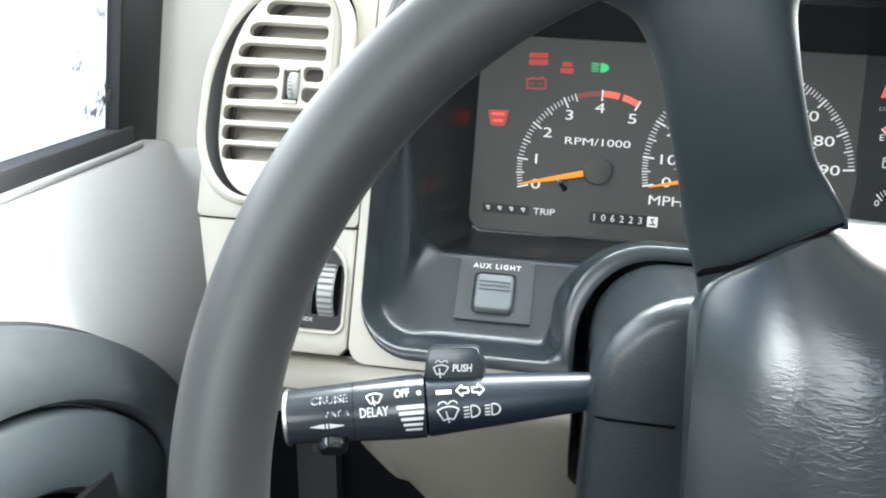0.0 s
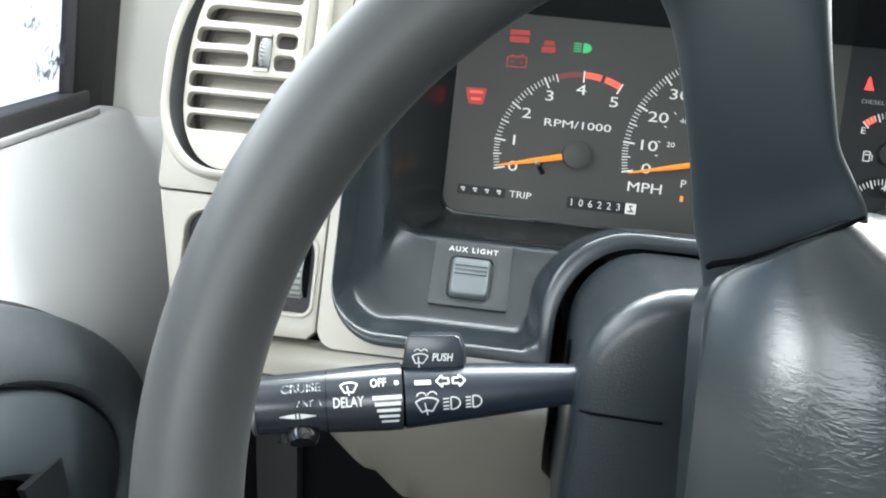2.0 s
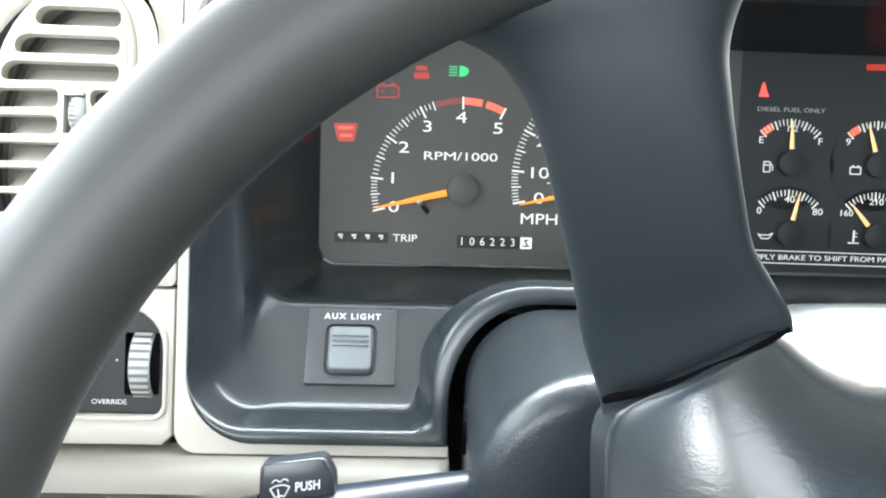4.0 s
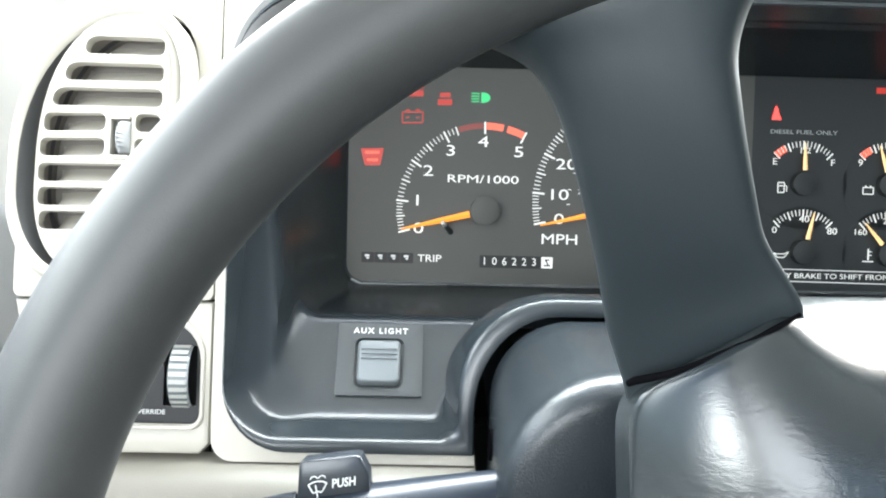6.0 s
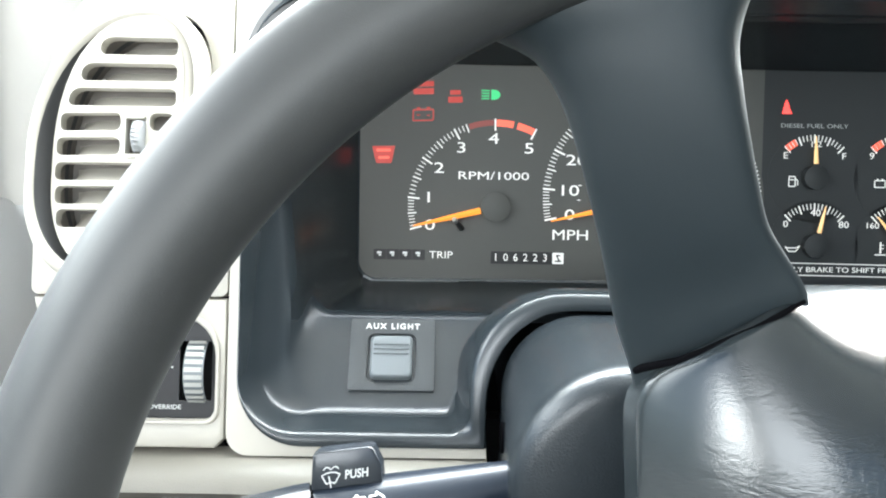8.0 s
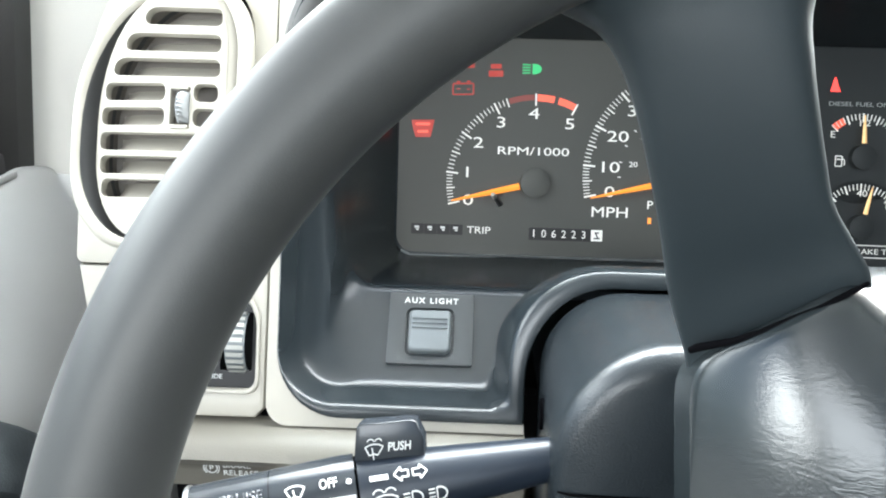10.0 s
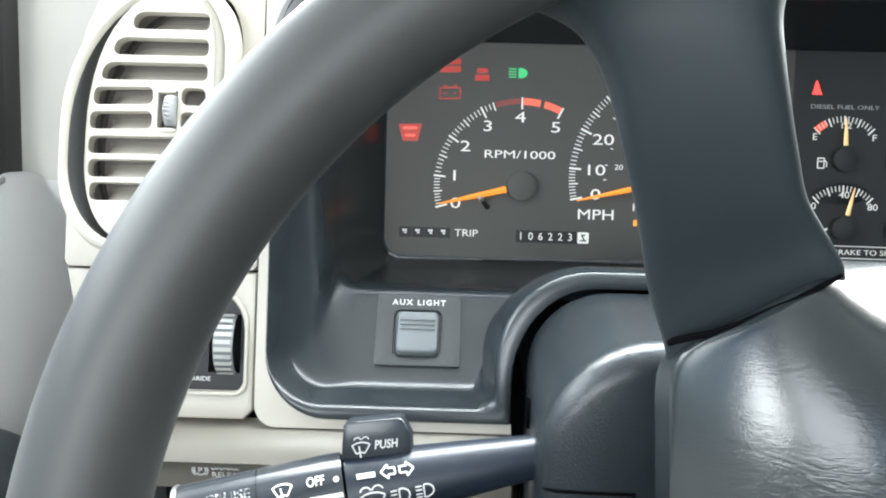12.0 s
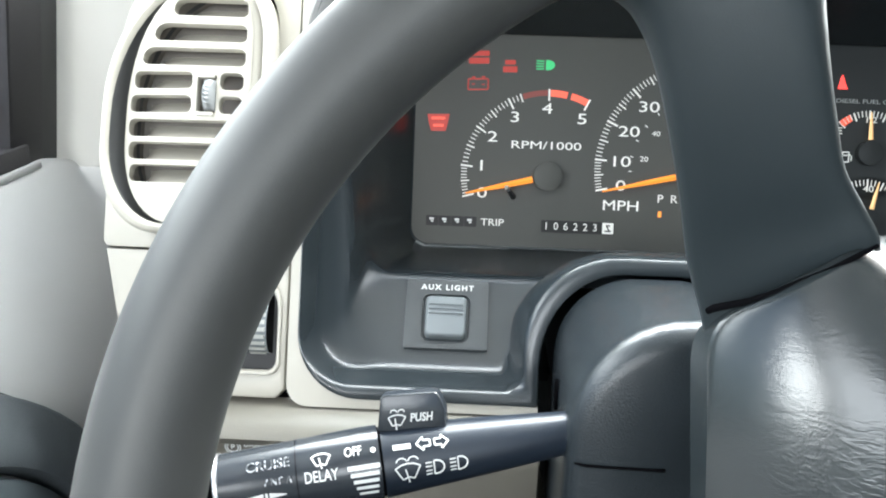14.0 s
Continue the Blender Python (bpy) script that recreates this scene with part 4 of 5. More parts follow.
for k, s in enumerate("106223"):
    part("digit", words(s, 0.0076, CL.matrix((1.0 + 7.05 * k) * MM, -0.0358, 0.0016), 0.95), PRINT, odo)
tenth = part("tenths_wheel", slab(rounded(0.0415, 0.0495, -0.0398, -0.0318, 0.0004, 2), lambda a, b, d: CL(a, b, d + 0.0016), 0.0006), PRINT, odo, "white tenths wheel")
part("digit", join(bar(CL, 0.0440, -0.0338, 0.0470, -0.0338, 0.0010, 0.0019), bar(CL, 0.0432, -0.0378, 0.0478, -0.0378, 0.0010, 0.0019), bar(CL, 0.0444, -0.0338, 0.0466, -0.0378, 0.0010, 0.0019)), BLACK, tenth)
trip = part("trip_meter", join(*[slab(rounded(-0.0862 + 0.0092 * k, -0.0772 + 0.0092 * k, -0.0384, -0.0310, 0.0006, 2), lambda a, b, d: CL(a, b, d + 0.0012), 0.001) for k in range(4)]), ODO, clu, "dark grey trip meter windows")
for k in range(4):
    x = -0.0828 + 0.0092 * k
    part("digit", join(bar(CL, x - 0.001, -0.0335, x + 0.0022, -0.0335, 0.0016, 0.0015), bar(CL, x + 0.0002, -0.0352, x + 0.002, -0.0352, 0.0012, 0.0015)), WHITE, trip)
part("lettering", words("TRIP", 0.0072, CL.matrix(-0.0381, -0.0348, 0.0009), 1.2), PRINT, trip)


# four small gauges
def small_gauge(name, c, left, right, mid, at, label, red=()):
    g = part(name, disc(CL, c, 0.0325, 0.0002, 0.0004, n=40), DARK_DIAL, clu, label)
    ticks(c, (134, 112, 90, 68, 46), 0.0305, 0.0062, 0.0010, g)
    ticks(c, [134 - 5.5 * k for k in range(1, 16) if k % 4], 0.0303, 0.0042, 0.0006, g)
    for a0, a1 in red:
        part("red_zone", ring_arc(CL, c, 0.0255, 0.0303, a0, a1, 0.0007, n=8), RED_ZONE, g)
    for s, a, b in ((left, -0.0205, 0.0152), (right, 0.0212, 0.0152), (mid, 0.0008, 0.0235)):
        if s == "-":
            part("numeral", bar(CL, c[0] + a - 0.0025, c[1] + b, c[0] + a + 0.0025, c[1] + b, 0.0040, 0.0004), RED_ZONE, g)
        elif s:
            part("numeral", words(s, 0.0066 if len(s) < 3 else 0.0060, CL.matrix(c[0] + a, c[1] + b, 0.0009), 1.15), PRINT, g)
    needle("needle", c, at, 0.0095, 0.0290, 0.0034, 0.0008, AMBER, g, 0.005)
    part("hub_cap", disc(CL, c, 0.0085, 0.006, 0.006, 0.001), DARK_DIAL, g, "round darkened hub cap")
    return g


fuel = small_gauge("fuel_gauge", (0.2268, 0.0250), "E", "F", "1/2", 92, "fuel gauge reading half", [(134, 118)])
part("pump_symbol", join(polyline(CL, [(0.2095, 0.0185), (0.2095, 0.0255), (0.2140, 0.0255), (0.2140, 0.0185)], 0.0007, close=True), bar(CL, 0.2103, 0.0232, 0.2132, 0.0232, 0.0007, 0.0003),
                         polyline(CL, [(0.2140, 0.0240), (0.2158, 0.0228), (0.2158, 0.0192)], 0.0006)), PRINT, fuel)
part("lettering", words("DIESEL FUEL ONLY", 0.0042, CL.matrix(0.2262, 0.0614, 0.0009), 1.38), material("dim_grey_print", (0.30, 0.31, 0.30), 0.6, bump=0), fuel)
volt = small_gauge("voltmeter", (0.2885, 0.0255), "9", "-", "", 108, "voltmeter with red ends", [(134, 118), (62, 46)])
part("battery_symbol", join(polyline(CL, [(0.2710, 0.0188), (0.2710, 0.0236), (0.2785, 0.0236), (0.2785, 0.0188)], 0.0007, close=True), bar(CL, 0.2725, 0.0244, 0.2735, 0.0244, 0.0010, 0.0003),
                            bar(CL, 0.2760, 0.0244, 0.2770, 0.0244, 0.0010, 0.0003)), PRINT, volt)
oil = small_gauge("oil_gauge", (0.2284, -0.0238), "0", "80", "40", 78, "oil pressure gauge in mid scale")
part("oil_symbol", join(polyline(CL, [(0.2085, -0.0245), (0.2110, -0.0280), (0.2160, -0.0280), (0.2190, -0.0240), (0.2160, -0.0255), (0.2085, -0.0255)], 0.0007)), PRINT, oil)
temp = small_gauge("temperature_gauge", (0.2905, -0.0240), "160", "260", "210", 131, "coolant temperature gauge at its low end", [(60, 46)])
part("temperature_symbol", join(bar(CL, 0.2770, -0.0205, 0.2770, -0.0285, 0.0012, 0.0003), bar(CL, 0.2730, -0.0295, 0.2810, -0.0295, 0.0008, 0.0003), bar(CL, 0.2775, -0.0225, 0.2795, -0.0225, 0.0006, 0.0003),
                                bar(CL, 0.2775, -0.0250, 0.2795, -0.0250, 0.0006, 0.0003)), PRINT, temp)
note = part("shift_notice", join(bar(CL, 0.1960, -0.0362, 0.3205, -0.0372, 0.0006, 0.0003), bar(CL, 0.1960, -0.0448, 0.3205, -0.0458, 0.0006, 0.0003), bar(CL, 0.3203, -0.0372, 0.3203, -0.0458, 0.0006, 0.0003)), PRINT, clu,
            "white ruled notice line")
part("lettering", words("APPLY BRAKE TO SHIFT FROM PARK", 0.0052, CL.matrix(0.2570, -0.0410, 0.0009), 1.28), PRINT, note)

# telltales
part("headlamp_telltale", join(slab([(p[0], p[1]) for p in arc(-0.0030, 0.0797, 0.0052, 0.0036, -90, 90, 10)] + [(-0.0042, 0.0833), (-0.0042, 0.0761)], lambda a, b, d: CL(a, b, d + 0.0004), 0.0003),
                               *[bar(CL, -0.0112, 0.0797 + s, -0.0056, 0.0797 + s * 0.9, 0.0008, 0.0003) for s in (-0.0030, -0.0010, 0.0010, 0.0030)]), GREEN_LAMP, clu, "lit green headlamp symbol")
part("belt_telltale", join(slab([(0.2030, 0.0700), (0.2042, 0.0745), (0.2048, 0.0775), (0.2060, 0.0800), (0.2072, 0.0775), (0.2080, 0.0745), (0.2100, 0.0700)], lambda a, b, d: CL(a, b, d + 0.0004), 0.0003)), RED_LAMP, clu,
     "lit red warning symbol")
part("brake_telltale", bar(CL, 0.2775, 0.0925, 0.3000, 0.0930, 0.0042, 0.0003), RED_DIM, clu, "dimly lit red warning bar")
part("engine_telltale", join(bar(CL, -0.0595, 0.0862, -0.0450, 0.0868, 0.0036, 0.0003), bar(CL, -0.0595, 0.0810, -0.0450, 0.0816, 0.0042, 0.0003)), RED_DIM, clu, "dimly lit red two-line warning")
part("battery_telltale", join(polyline(CL, [(-0.0595, 0.0605), (-0.0595, 0.0680), (-0.0452, 0.0686), (-0.0452, 0.0611)], 0.0009, close=True), bar(CL, -0.0570, 0.0694, -0.0545, 0.0694, 0.0012, 0.0003),
                              bar(CL, -0.0500, 0.0698, -0.0475, 0.0698, 0.0012, 0.0003), bar(CL, -0.0570, 0.0645, -0.0545, 0.0645, 0.0008, 0.0003), bar(CL, -0.0497, 0.0645, -0.0475, 0.0645, 0.0008, 0.0003)), RED_DIM, clu,
     "dimly lit red battery symbol")
part("restraint_telltale", join(bar(CL, -0.0335, 0.0808, -0.0260, 0.0810, 0.0032, 0.0003), bar(CL, -0.0348, 0.0757, -0.0246, 0.0760, 0.0042, 0.0003)), RED_DIM, clu, "dimly lit red two-line warning")
part("shift_telltale", slab([(-0.0850, 0.0300), (-0.0745, 0.0303), (-0.0735, 0.0345), (-0.0720, 0.0425), (-0.0882, 0.0420), (-0.0865, 0.0345)], lambda a, b, d: CL(a, b, d + 0.0004), 0.0003), RED_DIM, clu, "dimly lit red warning block")
part("telltale_print", join(bar(CL, -0.0850, 0.0392, -0.0752, 0.0394, 0.0018, 0.0006), bar(CL, -0.0836, 0.0340, -0.0762, 0.0342, 0.0018, 0.0006)), RED_LINE, clu, "two bright lines of print")

# ---- steering column ----
col = thing("steering_column", (CX, 0.20, 0.62), "dark grained plastic steering column shroud", "steering column")


def column_ring(hw, top, bottom, y, slope=0.0, r=(0.044, 0.040)):
    return [(x, y + slope * (z - 0.70), z) for x, z in rounded(CX - hw, CX + hw, bottom, top, (0.012, 0.012, r, r), 10)]


face = [column_ring(0.018, 0.740, 0.66, 0.1385, 0.1, (0.016, 0.018)), column_ring(0.036, 0.757, 0.635, 0.1395, 0.1, (0.032, 0.034)), column_ring(0.0485, 0.7672, 0.624, 0.1402, 0.1, (0.042, 0.044))]
for k in range(8):
    q = radians(90 * k / 7)
    inset, back = 0.0100 * (1 - math.sin(q)), 0.0100 * (1 - math.cos(q))
    face.append(column_ring(0.0598 - inset, 0.7788 - inset, 0.616 + inset, 0.1407 + back, 0.1, (0.050 - inset, 0.052 - inset)))
face += [column_ring(0.0597, 0.7780, 0.616, 0.156, 0.1, (0.050, 0.052)), column_ring(0.0585, 0.7750, 0.616, 0.170, 0.08, (0.050, 0.051)), column_ring(0.0560, 0.7690, 0.616, 0.200, 0.05, (0.050, 0.050)),
         column_ring(0.0545, 0.7635, 0.616, 0.235, 0.0, (0.045, 0.046)), column_ring(0.0530, 0.7555, 0.616, 0.270, 0.0, (0.042, 0.044))]
part("shroud", loft(face, cap=(True, False)), COLUMN, col, "dark grained shroud with a pale worn edge")
part("shroud_seam", tube([(-0.0610, 0.1432, 0.7188), (-0.0560, 0.1413, 0.7189), (-0.0430, 0.1406, 0.7190), (-0.0330, 0.1402, 0.7191), (-0.0240, 0.1398, 0.7193)], [0.0004, 0.0006, 0.0006, 0.0006, 0.0008], 8), VOID, col, "thin dark seam")
part("lever_slot", loft([[(CX - 0.0556 - d, 0.2235 + 0.0055 * k * math.cos(2 * math.pi * j / 20), 0.7075 + 0.0085 * k * math.sin(2 * math.pi * j / 20)) for j in range(20)] for k, d in ((1.0, -0.002), (1.0, 0.0009), (0.6, 0.0009))], cap=(False, True)), VOID, col, "dark slot beside the lever")
part("lower_collar", loft([column_ring(0.052, 0.71, 0.60, 0.20, 0), column_ring(0.052, 0.71, 0.60, 0.42, 0)]), SLATE_MATT, col)

# ---- turn signal lever ----
lever = thing("turn_signal_lever", (-0.13, 0.15, 0.69), "black multifunction lever with white wiper and lamp symbols", "lever")
A, B = Vector((-0.060, 0.160, 0.7239)), Vector((-0.2075, 0.131, 0.7073))
AX = (B - A).normalized()
SIDE = Vector((0, -1, 0.38))
SIDE = (SIDE - SIDE.dot(AX) * AX).normalized()
UP = SIDE.cross(AX) if SIDE.cross(AX).z > 0 else AX.cross(SIDE)
LEN = (B - A).length


def lever_point(s, q, r):
    """Along the lever by s metres, round it by q degrees from the face that looks at the driver."""
    return A + AX * s + r * (math.cos(radians(q)) * SIDE + math.sin(radians(q)) * UP)


def lever_r(s):
    t = max(0.0, s / LEN)
    return 0.0088 + 0.0067 * min(1.0, t / 0.58) ** 0.9 - 0.0025 * max(0.0, t - 0.58) / 0.42


def lever_skin(s0, s1, extra=0.0, n=40, steps=8, q0=0.0, q1=360.0):
    full = q1 - q0 >= 359
    return [[lever_point(s0 + (s1 - s0) * j / steps, q0 + (q1 - q0) * k / (n if full else n - 1), lever_r(s0 + (s1 - s0) * j / steps) + extra) for k in range(n)] for j in range(steps + 1)]


S_RING = LEN * 0.555
part("arm", loft(lever_skin(-0.004, S_RING - 0.0006, 0.0, steps=14)), ARM, lever, "tapered black arm")
part("joint", loft(lever_skin(S_RING - 0.0008, S_RING + 0.0008, -0.0009, steps=1)), VOID, lever)
S_SLEEVE = S_RING + 0.0348
part("barrel", loft(lever_skin(S_RING + 0.0006, S_SLEEVE - 0.0003, 0.00015, steps=5)), STALK, lever, "black wiper barrel")
part("joint", loft(lever_skin(S_SLEEVE - 0.0005, S_SLEEVE + 0.0005, -0.0006, steps=1)), VOID, lever)
part("sleeve", loft(lever_skin(S_SLEEVE + 0.0001, LEN - 0.0006, 0.0, steps=5)), STALK, lever, "black cruise sleeve")
part("end_ring", loft([[lever_point(LEN + s, 360 * k / 40, r) for k in range(40)] for s, r in ((-0.0012, 0.0126), (-0.0009, 0.0135), (0.0002, 0.0136), (0.0010, 0.0131), (0.0008, 0.0123), (-0.0008, 0.0119))]), STEEL, lever, "thin worn bright ring")
part("end_cap", loft([[lever_point(LEN + s, 360 * k / 40, r) for k in range(40)] for s, r in ((-0.0010, 0.0118), (-0.0014, 0.0100), (-0.0016, 0.0010))], cap=(False, True)), STALK, lever, "dark end cap")


class Wrap:
    """Print laid round the lever: a along it towards the column, b round it."""

    def __init__(self, s, q):
        self.s, self.q = s, q

    def __call__(self, a, b, d=0.0):
        s = self.s - a
        r = lever_r(s)
        return lever_point(s, self.q + math.degrees(b / r), r + d)


def wrapped(bm_flat, wr):
    for v in bm_flat.verts:
        v.co = wr(v.co.x, v.co.y, v.co.z + 0.0005)
    return bm_flat


FLAT = Matrix.Identity(4)


def lever_words(body, size, s, q, wide=1.0, bold=0.009):
    return wrapped(words(body, size, FLAT, wide, bold=bold), Wrap(s, q))


def lever_line(s, q, pts, wide, close=False):
    wr = Wrap(s, q)
    pl = lambda a, b, d=0.0: wr(a, b, d)
    pts = list(pts) + ([pts[0]] if close else [])
    return join(*[bar(pl, *p, *t, wide, 0.0004) for p, t in zip(pts, pts[1:])])


FAN = [(-0.0052, 0.0012), (-0.0027, 0.0022), (0.0, 0.0025), (0.0027, 0.0022), (0.0052, 0.0012), (0.0024, -0.0030), (0.0, -0.0022), (-0.0024, -0.0030)]


def wiper_symbol(s, q, k, spray=True):
    out = [lever_line(s, q, [(a * k, b * k * 1.2) for a, b in FAN], 0.0006, True), lever_line(s, q, [(0.0002 * k, -0.0052 * k), (-0.0010 * k, 0.0008 * k)], 0.0006)]
    if spray:
        out += [lever_line(s, q, arc(sx * 0.0024 * k, 0.0036 * k, 0.0022 * k, 0.0018 * k, 10, 170, 5), 0.0005) for sx in (-1, 1)]
    return join(*out)


def lamp_symbol(s, q, k):
    return join(lever_line(s, q, [(-0.0004 * k, 0.0026 * k)] + arc(0.0004 * k, 0, 0.0030 * k, 0.0026 * k, 80, -80, 7) + [(-0.0004 * k, -0.0026 * k)], 0.0006, True),
                *[lever_line(s, q, [(-0.0036 * k, b * k), (-0.0012 * k, b * k)], 0.00055) for b in (-0.0022, -0.0008, 0.0008, 0.0022)])


def arrow(s, q, sign):
    k = 0.0032 * sign
    return lever_line(s, q, [(k, 0), (0.1 * k, 0.0028), (0.1 * k, 0.0013), (-0.8 * k, 0.0013), (-0.8 * k, -0.0013), (0.1 * k, -0.0013), (0.1 * k, -0.0028)], 0.0007, True)


part("arrow_print", join(lever_line(S_RING - 0.0087, 28.5, [(-0.0037, 0), (0.0037, 0)], 0.0021), arrow(S_RING - 0.0179, 30, -1), arrow(S_RING - 0.0249, 30, 1)), WHITE, lever)
part("symbol_print", join(wiper_symbol(S_RING - 0.0101, -10, 1.0), lamp_symbol(S_RING - 0.0214, -12.5, 1.1), lamp_symbol(S_RING - 0.0314, -13, 1.05)), WHITE, lever)
part("lettering", lever_words("OFF", 0.0055, S_RING + 0.0113, 31.5, 0.75), WHITE, lever)
part("dot", wrapped(slab([(0.0011 * math.cos(2 * math.pi * k / 14), 0.0011 * math.sin(2 * math.pi * k / 14)) for k in range(14)], lambda a, b, d: Vector((a, b, d)), 0.0002), Wrap(S_RING + 0.0031, 30)), WHITE, lever)
part("wiper_print", wiper_symbol(S_RING + 0.0244, 29, 0.74, False), WHITE, lever)
part("lettering", lever_words("DELAY", 0.0062, S_RING + 0.0249, 2.5, 0.735), WHITE, lever)
for j in range(5):
    part("speed_bar", lever_line(S_RING, 7 - 10.75 * j, [(-0.0141 + 0.0009 * j, 0), (-0.0011 - 0.0004 * j, 0)], 0.0018 - 0.00018 * j), WHITE, lever)


def worn_print():
    """White print rubbed through to the black plastic in small spots."""
    m = material("worn_grey_print", (0.3, 0.3, 0.3), 0.6, bump=0)
    n, l = m.node_tree.nodes, m.node_tree.links
    spots, ramp = n.new("ShaderNodeTexNoise"), n.new("ShaderNodeValToRGB")
    spots.inputs["Scale"].default_value, spots.inputs["Detail"].default_value = 640, 2
    ramp.color_ramp.elements[0].position, ramp.color_ramp.elements[0].color = 0.44, (0.03, 0.035, 0.04, 1)
    ramp.color_ramp.elements[1].position, ramp.color_ramp.elements[1].color = 0.60, (0.46, 0.48, 0.50, 1)
    l.new(n["Texture Coordinate"].outputs["Object"], spots.inputs["Vector"])
    l.new(spots.outputs["Fac"], ramp.inputs["Fac"])
    l.new(ramp.outputs["Color"], n["Principled BSDF"].inputs["Base Color"])
    return m


WORN = worn_print()
part("lettering", lever_words("CRUISE", 0.0055, S_RING + 0.0458, 33, 1.0, 0.010), WORN, lever, "half worn-off lettering")
part("worn_print", join(*[lever_line(S_RING + 0.0424 - 0.0030 * j + 0.0045, 6, pts, 0.00055) for j, pts in enumerate(([(-0.0006, -0.0013), (0.0006, 0.0012)], [(-0.0009, -0.0014), (-0.0009, 0.0014), (0.0009, -0.0014), (0.0009, 0.0010)],
                        [(-0.0007, -0.0014), (-0.0007, 0.0008), (0.0006, 0.0013)], [(-0.0009, -0.0014), (0.0002, 0.0014), (0.0010, -0.0014)]))]), WORN, lever)
slide = Wrap(S_RING + 0.0474, -17)
part("slide_print", join(bar(slide, -0.0080, 0, -0.0012, 0, 0.0003, 0.0004, wide_end=0.0024), bar(slide, -0.0005, 0, 0.0005, 0, 0.0024, 0.0004), bar(slide, 0.0012, 0, 0.0080, 0, 0.0024, 0.0004, wide_end=0.0003)), WHITE, lever)
wr = Wrap(S_RING + 0.0460, -58)
part("cruise_slider", loft([[wr(a * 0.0072, b * 0.0050, d) for a, b in [(math.cos(2 * math.pi * k / 20), math.sin(2 * math.pi * k / 20)) for k in range(20)]] for d in (-0.001, 0.004)] +
                           [[wr(a * 0.0058, b * 0.0038, 0.0062) for a, b in [(math.cos(2 * math.pi * k / 20), math.sin(2 * math.pi * k / 20)) for k in range(20)]]], cap=(False, True)), GLOSS, lever, "glossy black cruise slider")
part("cruise_button", tube([lever_point(LEN - 0.012, -95, 0.011), lever_point(LEN - 0.012, -95, 0.0175)], [0.0042, 0.0036], 16), GLOSS, lever, "glossy black cruise set button")
# wash tab standing on the lever
TAB = Plane(lever_point(S_RING - 0.0142, 62, lever_r(S_RING)) + Vector((0, 0.004, 0.004)), 14, -4)
TAB.u = Vector((0.978, 0.192, 0.030)).normalized()
part("wash_tab", slab([(-0.0142, -0.006), (0.0148, -0.006), (0.0140, 0.0015), (0.0105, 0.0086), (0.0085, 0.0096), (-0.0120, 0.0096), (-0.0138, 0.0082)], lambda a, b, d: TAB(a, b, d + 0.003), 0.008, bevel=0.0010), STALK, lever,
     "black push tab")
part("lettering", words("PUSH", 0.0050, TAB.matrix(0.0042, -0.0008, 0.0033), 0.80, bold=0.02), WHITE, lever)


def tab_line(pts, w, close=False):
    return polyline(lambda a, b, d=0.0: TAB(a, b, d + 0.0030), pts, w, 0.0002, close)


part("wiper_print", join(tab_line([(-0.0062 + a * 0.70, -0.0012 + b * 0.85) for a, b in FAN], 0.0005, True), tab_line([(-0.0060, -0.0056), (-0.0070, -0.0006)], 0.0005),
                         tab_line(arc(-0.0078, 0.0018, 0.0014, 0.0013, 10, 170, 4), 0.0004), tab_line(arc(-0.0046, 0.0018, 0.0014, 0.0013, 10, 170, 4), 0.0004)), WHITE, lever)

# ---- steering wheel ----
WH = Plane((-0.0046, -0.0006, 0.7745), 20.9)
wheel = thing("steering_wheel", WH(0, 0), "grey vinyl four-spoke steering wheel turned to one side", "steering wheel")
R, TUBE = 0.1802, 0.0152
rim = []
for k in range(180):
    q = 2 * math.pi * k / 180
    rim.append([WH((R + TUBE * math.cos(p)) * math.cos(q), (R + TUBE * math.cos(p)) * math.sin(q), TUBE * math.sin(p)) for p in [2 * math.pi * j / 28 for j in range(28)]])
rim.append(rim[0])
part("rim", loft(rim), RUBBER, wheel, "worn grey vinyl rim")


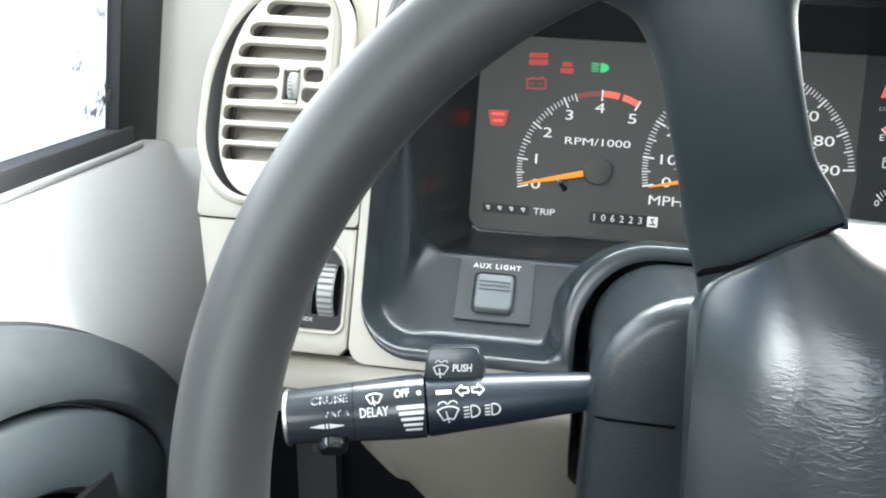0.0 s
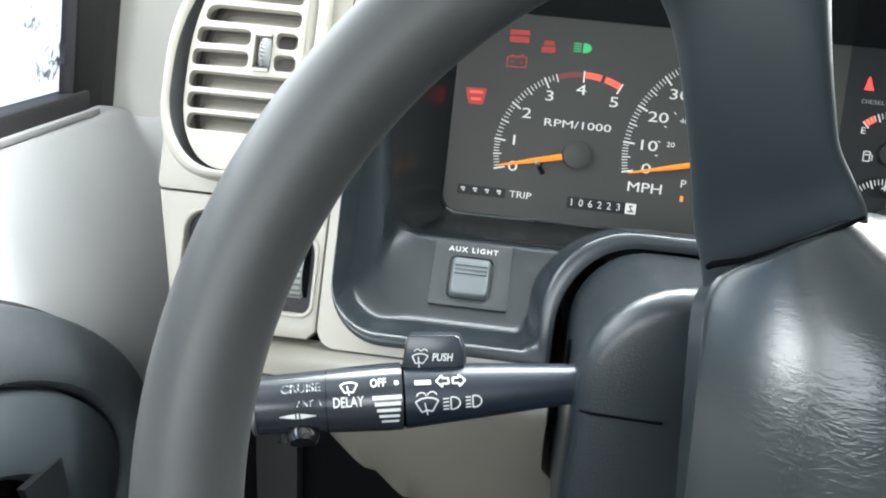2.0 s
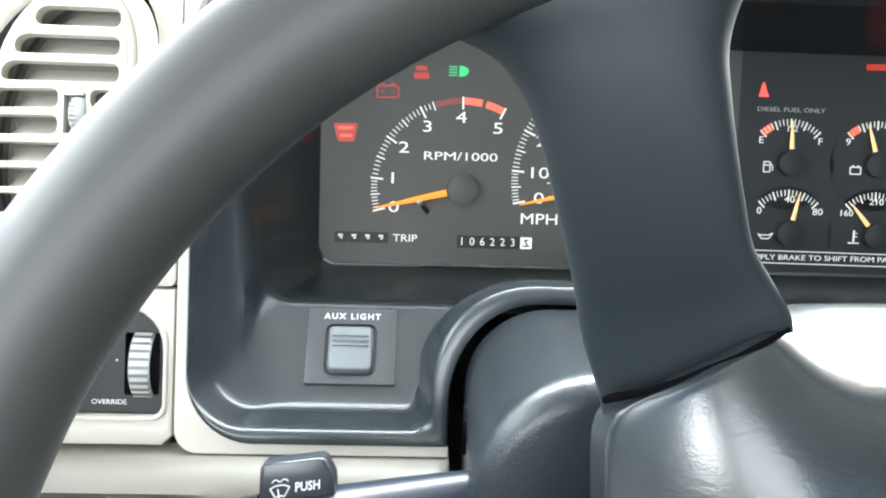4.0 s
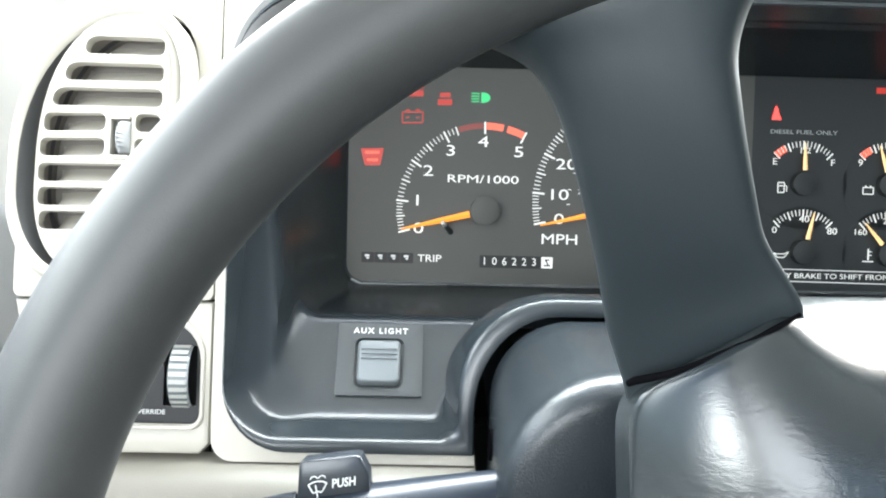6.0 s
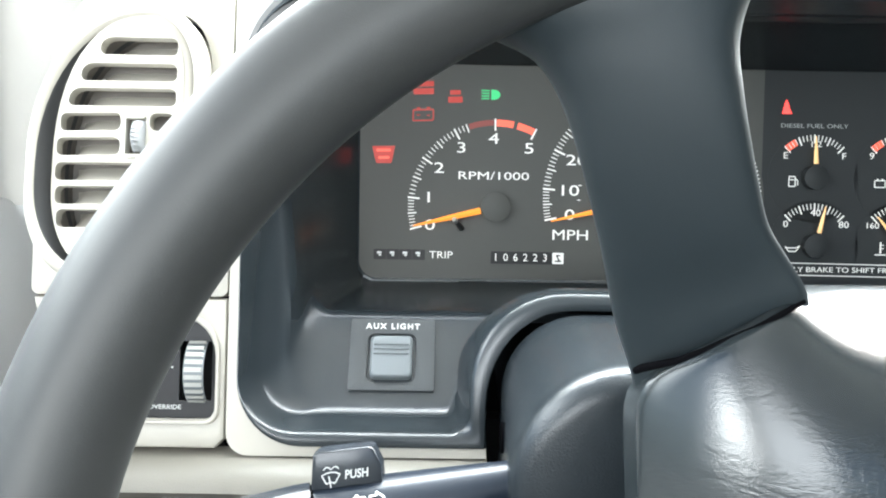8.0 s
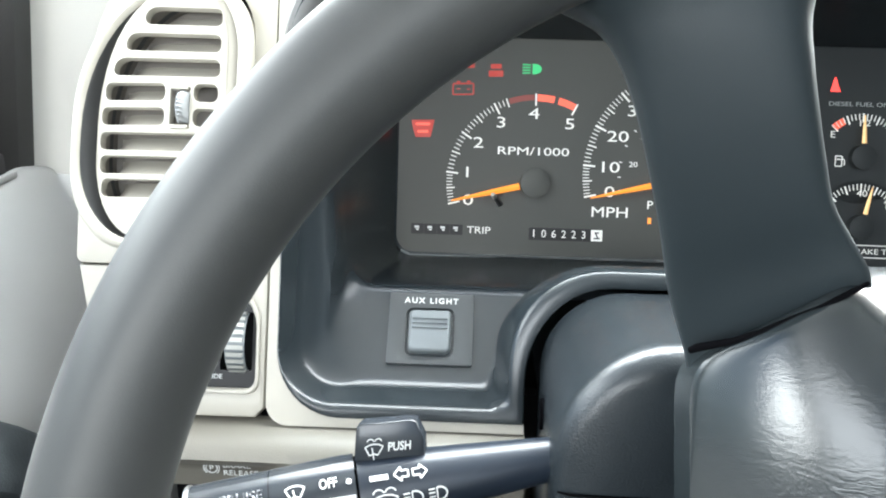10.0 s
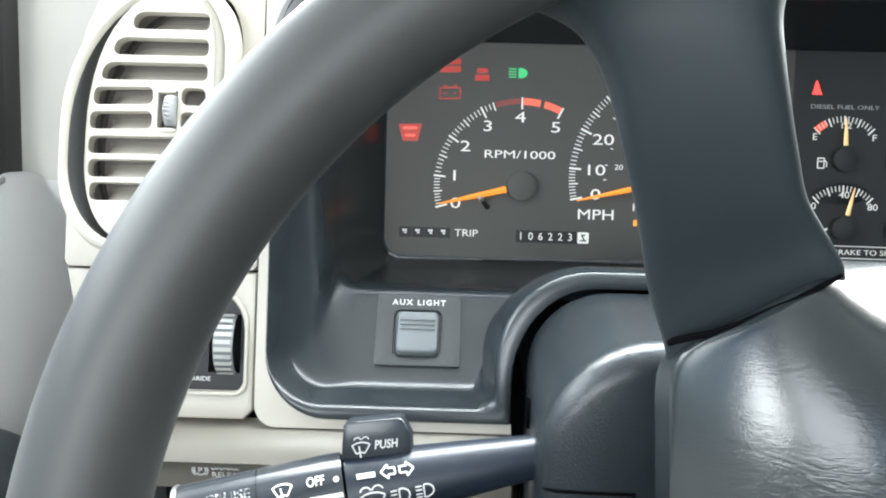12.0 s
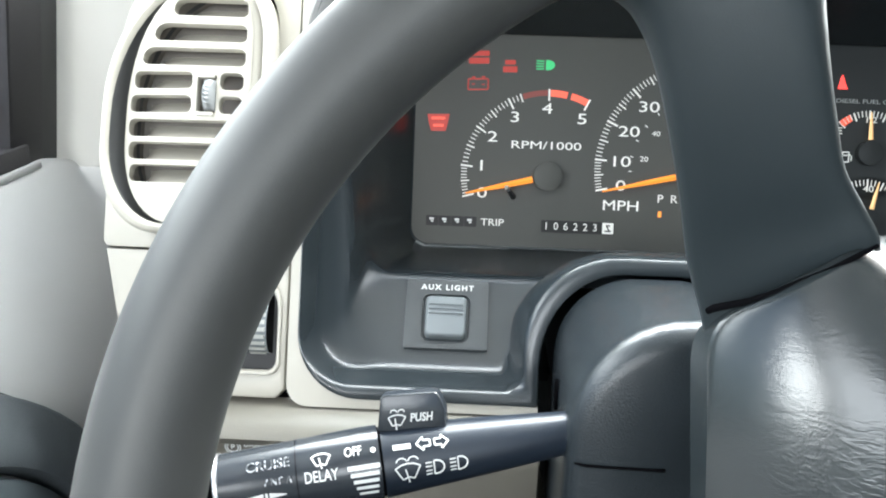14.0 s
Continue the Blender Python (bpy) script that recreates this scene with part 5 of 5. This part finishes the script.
def spoke(turn, name="spoke"):
    """A wide spoke from the rim down to the sunken hub; turn: degrees from the upper one."""
    rows = []
    c, s = math.cos(radians(turn)), math.sin(radians(turn))
    # left edge (u, w, n), right edge (u, w, n), thickness
    stations = [((-0.0300, 0.0600, -0.058), (0.0150, 0.0800, -0.042), 0.012), ((-0.0326, 0.0683, -0.055), (0.0118, 0.0900, -0.036), 0.013), ((-0.0385, 0.0825, -0.047), (0.0052, 0.0985, -0.031), 0.015),
                ((-0.0445, 0.1000, -0.033), (-0.0030, 0.1075, -0.024), 0.017), ((-0.0510, 0.1170, -0.021), (-0.0082, 0.1180, -0.017), 0.018), ((-0.0560, 0.1300, -0.013), (-0.0122, 0.1280, -0.011), 0.020),
                ((-0.0615, 0.1405, -0.007), (-0.0155, 0.1390, -0.006), 0.022), ((-0.0690, 0.1480, -0.003), (-0.0175, 0.1500, -0.002), 0.024), ((-0.0850, 0.1530, 0.001), (-0.0150, 0.1610, 0.001), 0.024),
                ((-0.1000, 0.1560, 0.002), (-0.0080, 0.1720, 0.002), 0.022)]
    flat = [Vector((*lo, *hi, th)) for lo, hi, th in stations]
    fine = []
    for k in range(len(flat) - 1):
        p0, p1, p2, p3 = flat[max(k - 1, 0)], flat[k], flat[k + 1], flat[min(k + 2, len(flat) - 1)]
        for j in range(4):
            x = j / 4
            fine.append(0.5 * (2 * p1 + (p2 - p0) * x + (2 * p0 - 5 * p1 + 4 * p2 - p3) * x * x + (3 * p1 - p0 - 3 * p2 + p3) * x ** 3))
    fine.append(flat[-1])
    for v7 in fine:
        lo, hi, th = Vector(v7[0:3]), Vector(v7[3:6]), v7[6]
        row = []
        for j in range(28):
            p = 2 * math.pi * j / 28
            a, b = math.cos(p), math.sin(p)
            a, b = math.copysign(abs(a) ** 0.65, a), math.copysign(abs(b) ** 0.75, b)
            v = (lo + hi) / 2 + (hi - lo) / 2 * a
            v.z += -th / 2 + th / 2 * b
            row.append(WH(v.x * c - v.y * s, v.x * s + v.y * c, v.z))
        rows.append(row)
    return part(name, loft(rows, cap=(True, True)), SPOKE, wheel, "dark slate vinyl spoke")


for t in (0, -72, 165, 235):
    spoke(t)
# airbag pad
PAD = []
corner = [(-0.030, -0.068), (0.012, -0.094), (0.098, -0.094), (0.116, -0.078), (0.116, 0.068), (0.110, 0.0850), (0.094, 0.0935), (0.0150, 0.0925), (0.0085, 0.0895), (-0.0290, 0.0672), (-0.0335, 0.0620), (-0.0335, 0.0500)]
dense = []
for p, q in zip(corner, corner[1:] + corner[:1]):
    m = max(1, round(math.dist(p, q) / 0.004))
    dense += [Vector((p[0] + (q[0] - p[0]) * k / m, p[1] + (q[1] - p[1]) * k / m)) for k in range(m)]
for _ in range(4):
    dense = [(dense[k - 1] + 2 * dense[k] + dense[(k + 1) % len(dense)]) / 4 for k in range(len(dense))]
mid = Vector((0.024, 0.0))
spread = [(v - mid) for v in dense]
oval = [v.normalized() * (abs(v.normalized().x / (0.062 if v.x < 0 else 0.084)) ** 2.6 + abs(v.normalized().y / 0.092) ** 2.6) ** (-1 / 2.6) for v in spread]
PAD.append([WH(mid.x + v.x * 0.96, mid.y + v.y * 0.96, -0.0745) for v in spread])
edge_roll = [(1.0, 0.0052), (0.998, 0.0036), (0.992, 0.0019), (0.982, 0.0007), (0.970, 0.0001)] + [(0.95 * (1 - (k / 32.6) ** 1.3), 0.0) for k in range(33)]


def shelf(u, w, soft=0.0028):
    """The pad's top turns back into a shelf that widens away from the spoke."""
    over = (w - 0.0685 - 0.0175 * math.exp((0.0096 - u) / 0.017)) / soft
    return 0.68 * soft * (over if over > 20 else math.log1p(math.exp(max(over, -40))))


for s, drop in edge_roll:
    blend = s ** 1.5
    row = []
    for v, o in zip(spread, oval):
        p = (v * blend + o * (1 - blend)) * s
        e = abs(p.x / (0.054 if p.x < 0 else 0.094)) ** 2.0 + abs(p.y / 0.105) ** 2.2
        far = max(0.0, min(1.0, (p.x + 0.040) / 0.050))
        drop_top = 0.021 * max(0.0, (p.y - 0.030) / 0.062) ** 2.1 * far * far * (3 - 2 * far)
        row.append(WH(mid.x + p.x, mid.y + p.y, -0.0505 + 0.020 * (1 - min(e, 1.6)) + 0.016 * max(-0.3, min(1.0, p.y / 0.09)) - drop * max(0.0, min(1.0, (p.y - 0.030) / 0.030)) * max(0.15, min(1.0, (p.x + 0.052) / 0.014)) - drop_top - shelf(mid.x + p.x, p.y)))
    PAD.append(row)
part("airbag_pad", loft(PAD, cap=(True, True)), LEATHER, wheel, "glossy creased dark vinyl airbag pad", smooth=27)
# Black tube laid along the crease: the groove's darkness as a solid strip.
seam = [(-0.0382, 0.0690, 0.8200), (-0.0372, 0.0670, 0.8218), (-0.0283, 0.0648, 0.8252), (-0.0220, 0.0633, 0.8288), (-0.0150, 0.0627, 0.8329), (-0.0081, 0.0621, 0.8367), (-0.0008, 0.0630, 0.8410), (0.0042, 0.0645, 0.8434)]
part("pad_gap", tube(seam, [0.0010, 0.0012, 0.0010, 0.0009, 0.0009, 0.0009, 0.0008, 0.0006], 12), VOID, wheel, "black strip for the dark gap between spoke and pad")
part("hub", loft([[WH(r * math.cos(2 * math.pi * k / 40), r * math.sin(2 * math.pi * k / 40), n) for k in range(40)] for r, n in ((0.016, -0.070), (0.016, -0.095), (0.015, -0.125))], cap=(True, True)), SPOKE, wheel)
